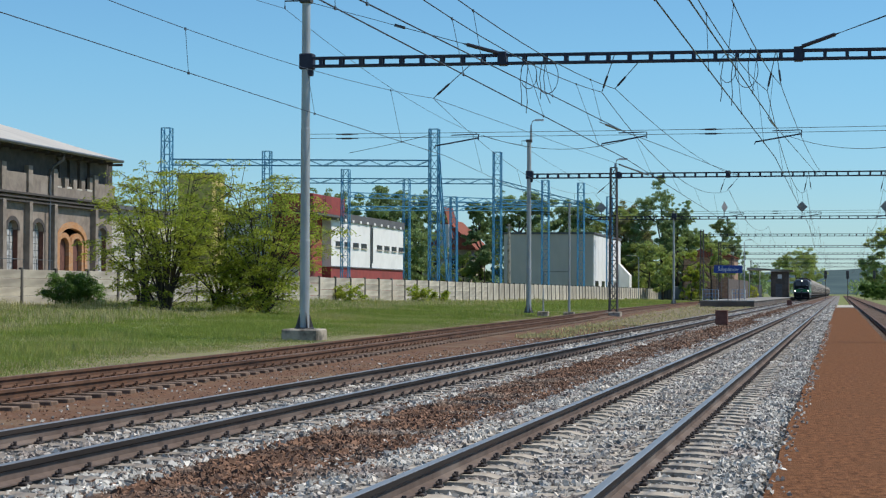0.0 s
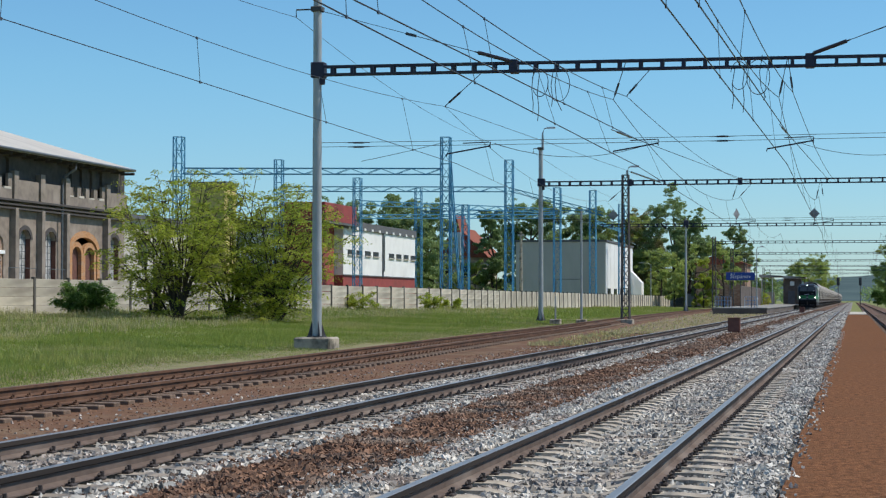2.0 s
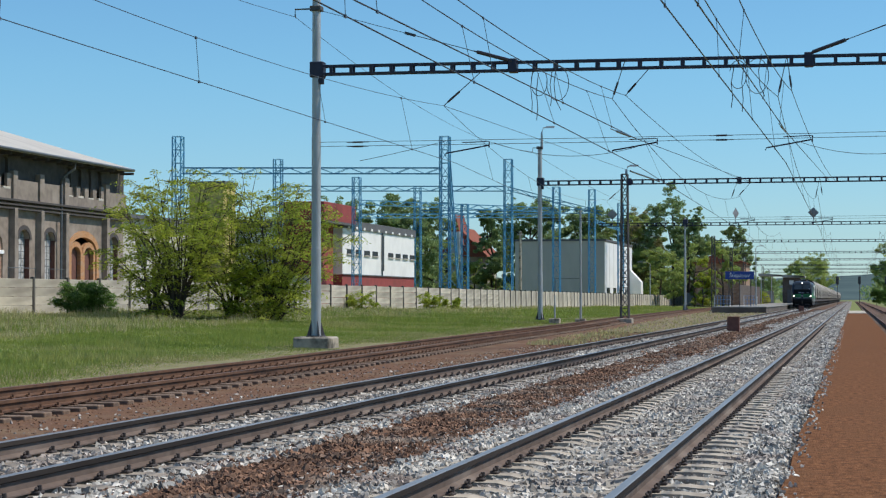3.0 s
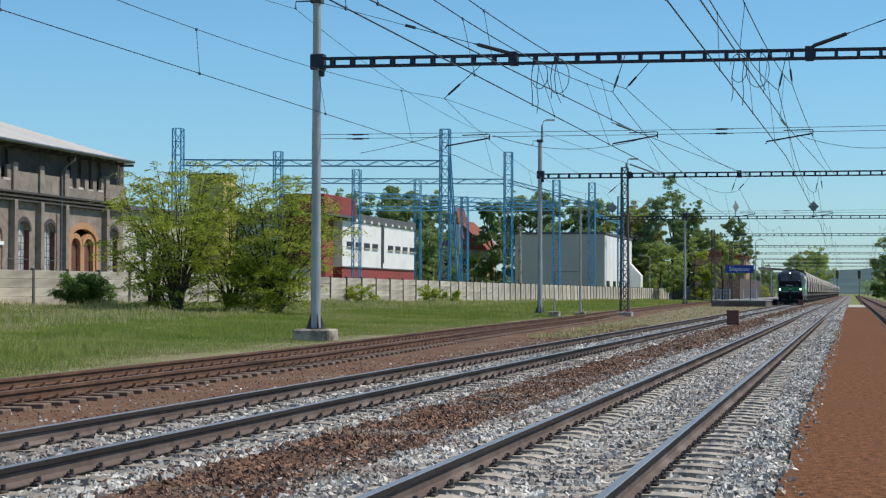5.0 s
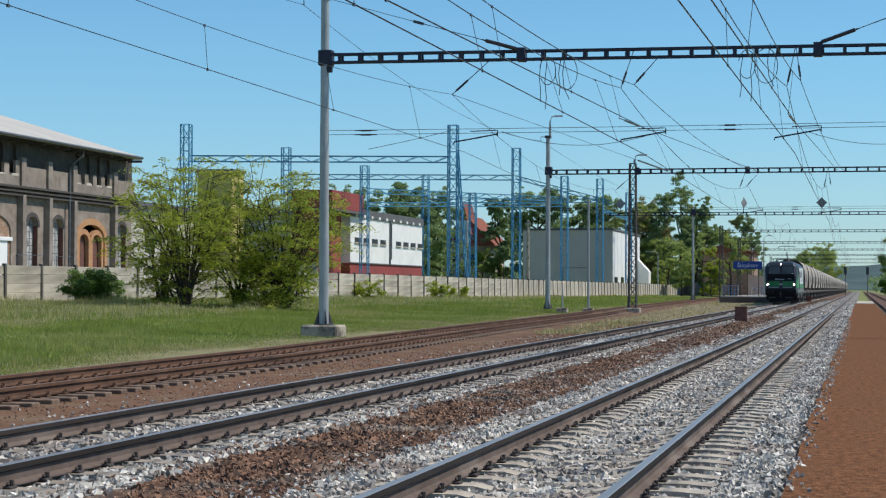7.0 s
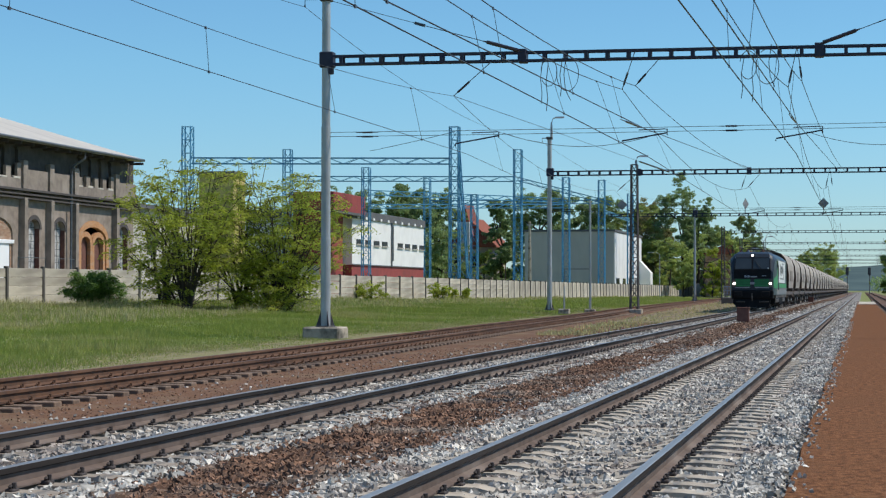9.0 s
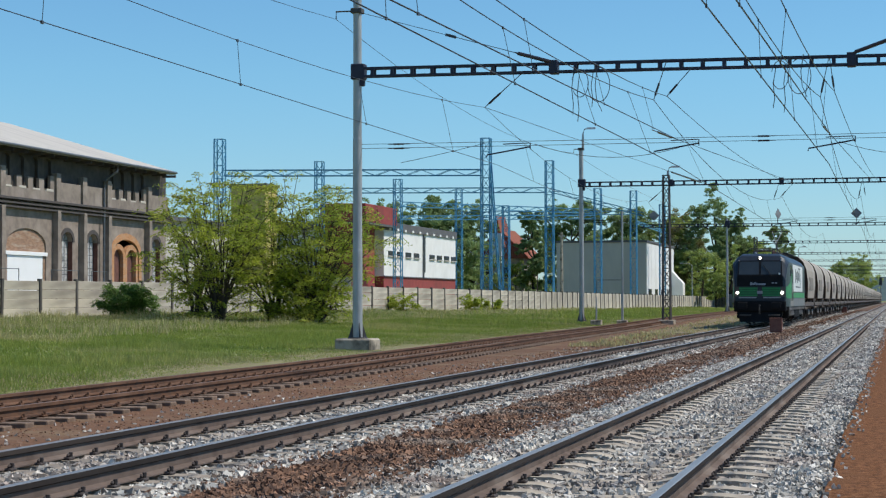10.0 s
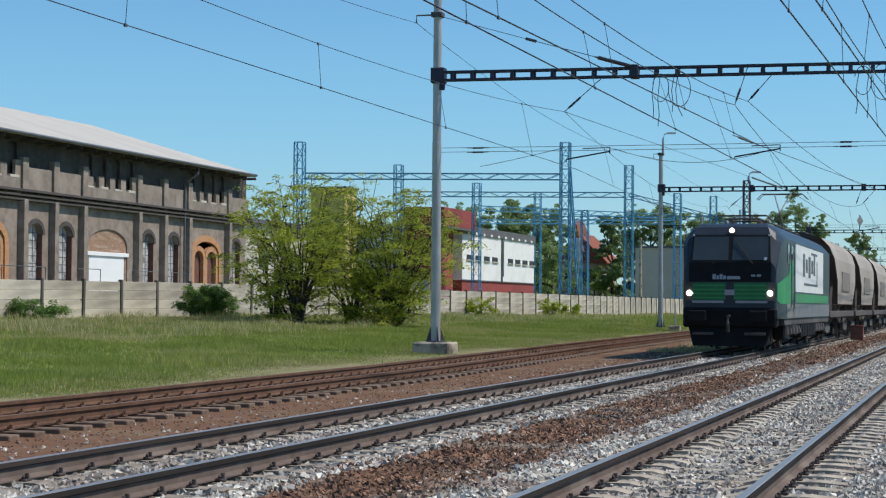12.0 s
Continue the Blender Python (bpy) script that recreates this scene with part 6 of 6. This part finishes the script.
def wagon():
    """A hopper wagon with bulging sides, arched roof and sloped ends coloured dark for shade."""
    t = thing("hopper_wagon", "dusty grey covered hopper wagon with sloped ends coloured dark for shade", "freight wagon", group="hopper wagons")
    L = 14.7
    prof = [(1.10, 1.42), (1.46, 1.46), (1.53, 2.4), (1.47, 3.25), (1.30, 3.72), (0.98, 4.05), (0.5, 4.22), (0, 4.27)]
    ring = [(-x, z) for x, z in prof] + [(x, z) for x, z in prof[-2::-1]]

    def end_y(z):
        return 2.9 - 2.3 * min(max((z - 1.42) / 2.35, 0), 1)
    bm = bmesh.new()
    loft(bm, [[(x, end_y(z), z) for x, z in ring], [(x, L - end_y(z), z) for x, z in ring]], cap=False)
    bmesh.ops.recalc_face_normals(bm, faces=bm.faces)
    part("side_shell", bm, MT["wagon"], t, "dusty grey curved shell")
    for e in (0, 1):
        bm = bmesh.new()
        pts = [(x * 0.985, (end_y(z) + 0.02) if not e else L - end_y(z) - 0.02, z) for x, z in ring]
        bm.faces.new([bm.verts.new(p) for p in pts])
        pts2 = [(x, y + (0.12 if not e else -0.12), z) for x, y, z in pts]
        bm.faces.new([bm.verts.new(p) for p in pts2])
        part("end_wall", bm, MT["wagon_end_shade"], t, "sloped end wall coloured dark for shade")
    for k in range(1, 4):
        bm = bmesh.new()
        y = L * k / 4
        loft(bm, [[(x * 1.012, yy, z + 0.02) for x, z in ring] for yy in (y - 0.05, y + 0.05)], closed=False)
        part("rib", bm, MT["wagon"], t)
    for s in (-1, 1):
        bm = bmesh.new()
        box(bm, (s * 1.505, L * 0.30, 2.0), (s * 1.545, L * 0.62, 2.8), bevel=0.005)
        part("data_panel", bm, MT["data"], t)
        bm = bmesh.new()
        box(bm, (s * 1.18, 0.35, 0.92), (s * 1.36, L - 0.35, 1.18), bevel=0.02)
        part("solebar", bm, MT["wagon_end_shade"], t)
        for k in range(4):
            bm = bmesh.new()
            y = 1.0 + k * (L - 2.0) / 3
            bar(bm, (s * 1.3, y, 1.1), (s * 1.28, y + (0.9 if k < 2 else -0.9), 2.2), 0.09)
            part("strut", bm, MT["wagon_end_shade"], t)
    for k in range(4):
        bm = bmesh.new()
        y = 4.6 + k * 1.8
        loft(bm, [[(-1.05, y - 0.85, 1.42), (1.05, y - 0.85, 1.42), (1.05, y + 0.85, 1.42), (-1.05, y + 0.85, 1.42)], [(-0.5, y - 0.3, 0.45), (0.5, y - 0.3, 0.45), (0.5, y + 0.3, 0.45), (-0.5, y + 0.3, 0.45)]])
        part("discharge_hopper", bm, MT["wagon_end_shade"], t)
    bm = bmesh.new()
    box(bm, (-1.3, 0.3, 0.95), (1.3, 0.5, 1.25))
    box(bm, (-1.3, L - 0.5, 0.95), (1.3, L - 0.3, 1.25))
    box(bm, (-0.3, 0.4, 0.98), (0.3, L - 0.4, 1.2))
    part("underframe", bm, MT["wagon_end_shade"], t)
    for e, y in ((-1, 0.3), (1, L - 0.3)):
        for s in (-1, 1):
            bm = bmesh.new()
            tube(bm, [(s * 0.875, y, 1.06), (s * 0.875, y + e * 0.35, 1.06), (s * 0.875, y + e * 0.36, 1.06), (s * 0.875, y + e * 0.42, 1.06)], [0.1, 0.1, 0.22, 0.22], 10)
            part("buffer", bm, MT["black"], t)
    bm = bmesh.new()
    box(bm, (-0.35, 0.8, 4.27), (0.35, L - 0.8, 4.31))
    part("roof_walkway", bm, MT["under"], t)
    for yc in (2.3, L - 2.3):
        bm = bmesh.new()
        for s in (-1, 1):
            loft(bm, [[(s * x, yc + y, z) for y, z in ((-1.25, 0.4), (-0.5, 0.3), (0.5, 0.3), (1.25, 0.4), (1.2, 0.66), (-1.2, 0.66))] for x in (0.96, 1.1)])
        box(bm, (-1.0, yc - 0.2, 0.36), (1.0, yc + 0.2, 0.62))
        bmesh.ops.recalc_face_normals(bm, faces=bm.faces)
        part("bogie", bm, MT["under"], t)
        for dy in (-0.9, 0.9):
            wheelset(t, yc + dy, 0.46)
    return t


TRAIN_X, PITCH, FIRST = -6.99, 15.6, 19.7
LOCO, LOCO_WHEELS = locomotive()
WAGONS = [wagon()]
for k in range(1, 40):
    WAGONS.append(copy_thing(WAGONS[0], pose(0, 0, 0)))


def train_y(t):
    """Where the train's front is at t seconds; it brakes a little."""
    s = 12.0 - t
    return 54.4 + 22.2 * s + 0.18 * s * s


# ---- ballast stones ----
def stones(name, area, count, size, z, material, label, seed, keep=None):
    """Loose angular stones as one mesh."""
    g = np.random.default_rng(seed)
    x0, x1, y0, y1 = area
    # denser towards the nearer end
    u = g.random(count)
    y = y0 + (y1 - y0) * u ** 1.35
    x = g.uniform(x0, x1, count) + 0.10 * np.sin(y * 0.8) * np.sign(g.random(count) - 0.5)
    if keep is not None:
        m = keep(x, y)
        x, y = x[m], y[m]
    n = len(x)
    s = size * g.uniform(0.55, 1.25, n)
    base = np.array([(-1, -1, -0.8), (1, -1, -0.8), (1, 1, -0.8), (-1, 1, -0.8), (-0.7, -0.7, 0.75), (0.8, -0.6, 0.6), (0.6, 0.8, 0.85), (-0.75, 0.6, 0.55)], float) * 0.5
    v = base[None] * (1 + 0.35 * g.normal(size=(n, 8, 3)).clip(-1.5, 1.5)) * s[:, None, None] * np.array([1.15, 0.95, 0.8])
    q = g.normal(size=(n, 4))
    q /= np.linalg.norm(q, axis=1)[:, None]
    w, a, b, c = q.T
    R = np.stack([1 - 2 * (b * b + c * c), 2 * (a * b - w * c), 2 * (a * c + w * b), 2 * (a * b + w * c), 1 - 2 * (a * a + c * c), 2 * (b * c - w * a), 2 * (a * c - w * b), 2 * (b * c + w * a), 1 - 2 * (a * a + b * b)], 1).reshape(-1, 3, 3)
    v = np.einsum("nij,nkj->nki", R, v)
    zz = z(x, y) if callable(z) else z
    v += np.stack([x, y, zz + g.uniform(-0.01, 0.018, n)], 1)[:, None]
    f = np.array([(0, 3, 2, 1), (4, 5, 6, 7), (0, 1, 5, 4), (1, 2, 6, 5), (2, 3, 7, 6), (3, 0, 4, 7)])
    f = (f[None] + (np.arange(n) * 8)[:, None, None]).reshape(-1, 4)
    return tagged(link(name, mesh_np(name, v.reshape(-1, 3), f), material), label, "ballast stones", kind="stuff")


def clear_of(c, cover=0.10):
    """Keeps stones off the rails and thins them on the sleepers of a track centred on c."""
    def keep(x, y):
        d = np.abs(np.abs(x - c) - 0.753)
        ph = np.mod(y + 10 + 0.3, 0.6) - 0.3
        on_sleeper = (np.abs(ph) < 0.135) & (np.abs(x - c) < 1.28)
        edge = np.abs(x - c) > 0.95
        return (d > 0.11) & (~on_sleeper | (np.random.default_rng(5).random(len(x)) < np.where(edge, 0.015 + (cover - 0.1) * 0.9, cover)))
    return keep


def bed(c):
    return lambda x, y: np.where(np.abs(x - c) < 1.3, -0.212 if c < -5 else -0.222, -0.20) - 0.03 * (np.abs(x - c) > 1.75)


stones("ballast_stones", (-4.6, -0.62, 11, 48), 66000, 0.05, bed(-2.36), M["stone_grey"], "grey angular ballast stones on the main track", 101, clear_of(-2.36))
stones("ballast_stones", (-4.6, -0.62, 40, 110), 26000, 0.07, bed(-2.36), M["stone_grey"], "grey angular ballast stones on the main track", 102, clear_of(-2.36))
stones("ballast_stones", (-8.35, -5.5, 12, 60), 42000, 0.054, bed(-6.99), M["stone_grey"], "grey angular ballast stones on the second track", 103, clear_of(-6.99, 0.22))
stones("ballast_stones", (-8.35, -5.5, 50, 120), 15000, 0.078, bed(-6.99), M["stone_grey"], "grey angular ballast stones on the second track", 104, clear_of(-6.99, 0.22))
stones("brown_stones", (-5.75, -3.85, 11, 60), 44000, 0.05, -0.215, M["stone_brown"], "rust-brown stones between the main tracks", 105)
stones("brown_stones", (-5.75, -3.85, 50, 120), 9000, 0.09, -0.215, M["stone_brown"], "rust-brown stones between the main tracks", 106)
for area, count, size, seed in (((-4.6, -0.62, 100, 240), 16000, 0.14, 109), ((-8.35, -5.5, 110, 260), 11000, 0.14, 110)):
    stones("ballast_stones", area, count, size, bed(-2.36 if seed == 109 else -6.99), M["stone_grey"], "grey ballast stones further along the tracks", seed, clear_of(-2.36 if seed == 109 else -6.99))
stones("brown_stones", (-5.75, -3.85, 110, 260), 7000, 0.13, -0.215, M["stone_brown"], "rust-brown stones further along the tracks", 111)
stones("spilled_stones", (-0.62, -0.46, 11, 90), 700, 0.03, -0.15, M["stone_grey"], "grey stones spilled over the edge of the path", 112)
stones("cinder_stones", (-10.4, -8.4, 14, 60), 500, 0.04, -0.235, M["stone_grey"], "scattered grey stones beside the siding", 113)
stones("cinder_stones", (-10.6, -8.4, 14, 80), 9000, 0.024, -0.24, M["stone_brown"], "small brown stones beside the siding", 108)


# ---- grass ----
def grass(name, count, y0, y1, a0, a1, h0, h1, material, label, seed, blades=4, wid=0.02, power=1.5):
    """Tufts of thin blades over the field, a counted from the siding towards the fence."""
    g = np.random.default_rng(seed)
    y = y0 + (y1 - y0) * g.random(count) ** power
    a = a0 + (a1 - a0) * g.random(count)
    sx = np.interp(y, np.arange(0, 480, 5), [siding_x(k) for k in range(0, 480, 5)])
    x = sx - a
    x = np.maximum(x, np.interp(y, [0, 97, 145, 190, 242, 389], [-53, -45.1, -41.1, -38.2, -36.4, -36.6]) - 1.0)
    a = sx - x
    tt = np.clip((a - 2.0) / 26.0, 0, 1)
    z = -0.32 + 0.75 * tt * tt * (3 - 2 * tt) * np.minimum(1, 0.35 + np.maximum(y, 0) / 150)
    patch = 0.65 + 0.5 * np.sin(x * 0.7 + 1.3 * np.sin(y * 0.21)) * np.sin(y * 0.33 + x * 0.2)
    near = np.clip((a - 2.3) / 4.0, 0.35, 1)
    vs = []
    for k in range(blades):
        ang = g.uniform(0, 6.28, count)
        h = g.uniform(h0, h1, count) * patch.clip(0.4, 1.2) * near
        lean = h * g.uniform(0.15, 0.6, count)
        ox, oy = g.normal(0, 0.07, count), g.normal(0, 0.07, count)
        dx, dy = np.cos(ang), np.sin(ang)
        w = wid * (1 + y / 80)
        vs.append(np.stack([np.stack([x + ox - dy * w, y + oy + dx * w, z - 0.02], 1), np.stack([x + ox + dy * w, y + oy - dx * w, z - 0.02], 1), np.stack([x + ox + dx * lean, y + oy + dy * lean, z + h], 1)], 1))
    v = np.concatenate(vs).reshape(-1, 3)
    f = np.arange(len(v)).reshape(-1, 3)
    return tagged(link(name, mesh_np(name, v, f), material), label, "grass", kind="stuff")


grass("meadow_grass", 120000, 28, 150, 3.2, 34, 0.08, 0.26, M["grass"], "long green meadow grass beside the siding", 201, 4, 0.010)
grass("meadow_grass", 26000, 110, 330, 2.6, 30, 0.15, 0.40, M["grass"], "long green meadow grass beside the siding", 202, 3, 0.018)
grass("dry_stalks", 16000, 60, 320, 15, 32, 0.3, 0.6, M["dry"], "pale dry grass stalks near the fence", 203, 3, 0.008)
grass("verge_grass", 24000, 25, 160, 2.2, 5.8, 0.05, 0.17, M["dry"], "short dry grass on the verge of the siding", 204, 4, 0.012)

def verge_tufts():
    """Low dry tufts between the siding and the main tracks."""
    g = np.random.default_rng(211)
    n = 1800
    y = 62 + 330 * g.random(n) ** 1.4
    sx = np.interp(y, np.arange(0, 480, 5), [siding_x(k) for k in range(0, 480, 5)])
    x0 = np.minimum(sx + 2.2, -9.7)
    x = x0 + (-9.0 - x0) * g.random(n)
    vs = []
    for k in range(4):
        a, h = g.uniform(0, 6.28, n), g.uniform(0.05, 0.17, n)
        ox, oy = x + g.normal(0, 0.08, n), y + g.normal(0, 0.08, n)
        w = 0.012 * (1 + y / 80)
        vs.append(np.stack([np.stack([ox - np.sin(a) * w, oy + np.cos(a) * w, 0 * y - 0.22], 1), np.stack([ox + np.sin(a) * w, oy - np.cos(a) * w, 0 * y - 0.22], 1), np.stack([ox + np.cos(a) * h * 0.5, oy + np.sin(a) * h * 0.5, -0.215 + h], 1)], 1))
    v = np.concatenate(vs).reshape(-1, 3)
    tagged(link("verge_tufts", mesh_np("verge_tufts", v, np.arange(len(v)).reshape(-1, 3)), M["dry"]), "low dry grass tufts between the tracks", "grass", kind="stuff")


verge_tufts()

# ---- sleepers, one by one ----
for tr, spots, me in TRACKS:
    for x, y, z, r in spots[:300]:
        o = new("sleeper", me)
        o.parent, o.matrix_basis = tr, pose(x, y, z, 0, 0, math.degrees(r))


# ---- what moves ----
def motions():
    times = [k * 0.5 for k in range(25)]
    walk(LOCO, [(t, pose(TRAIN_X, train_y(t), 0)) for t in times])
    for k, w in enumerate(WAGONS):
        walk(w, [(t, pose(TRAIN_X, train_y(t) + FIRST + PITCH * k, 0)) for t in times])
    ticks = [k / FPS for k in range(12 * FPS + 1)]
    sets = list(LOCO_WHEELS)
    for w in WAGONS[:3]:
        sets += [(o, o.location.y, 0.46) for o in w.children if o.name.startswith("wheelset")]
    for ob, y, r in sets:
        walk(ob, [(t, Matrix.Translation((0, y, r)) @ Matrix.Rotation(math.fmod((train_y(t) - train_y(0)) / r, 2 * math.pi), 4, "X")) for t in ticks])


motions()
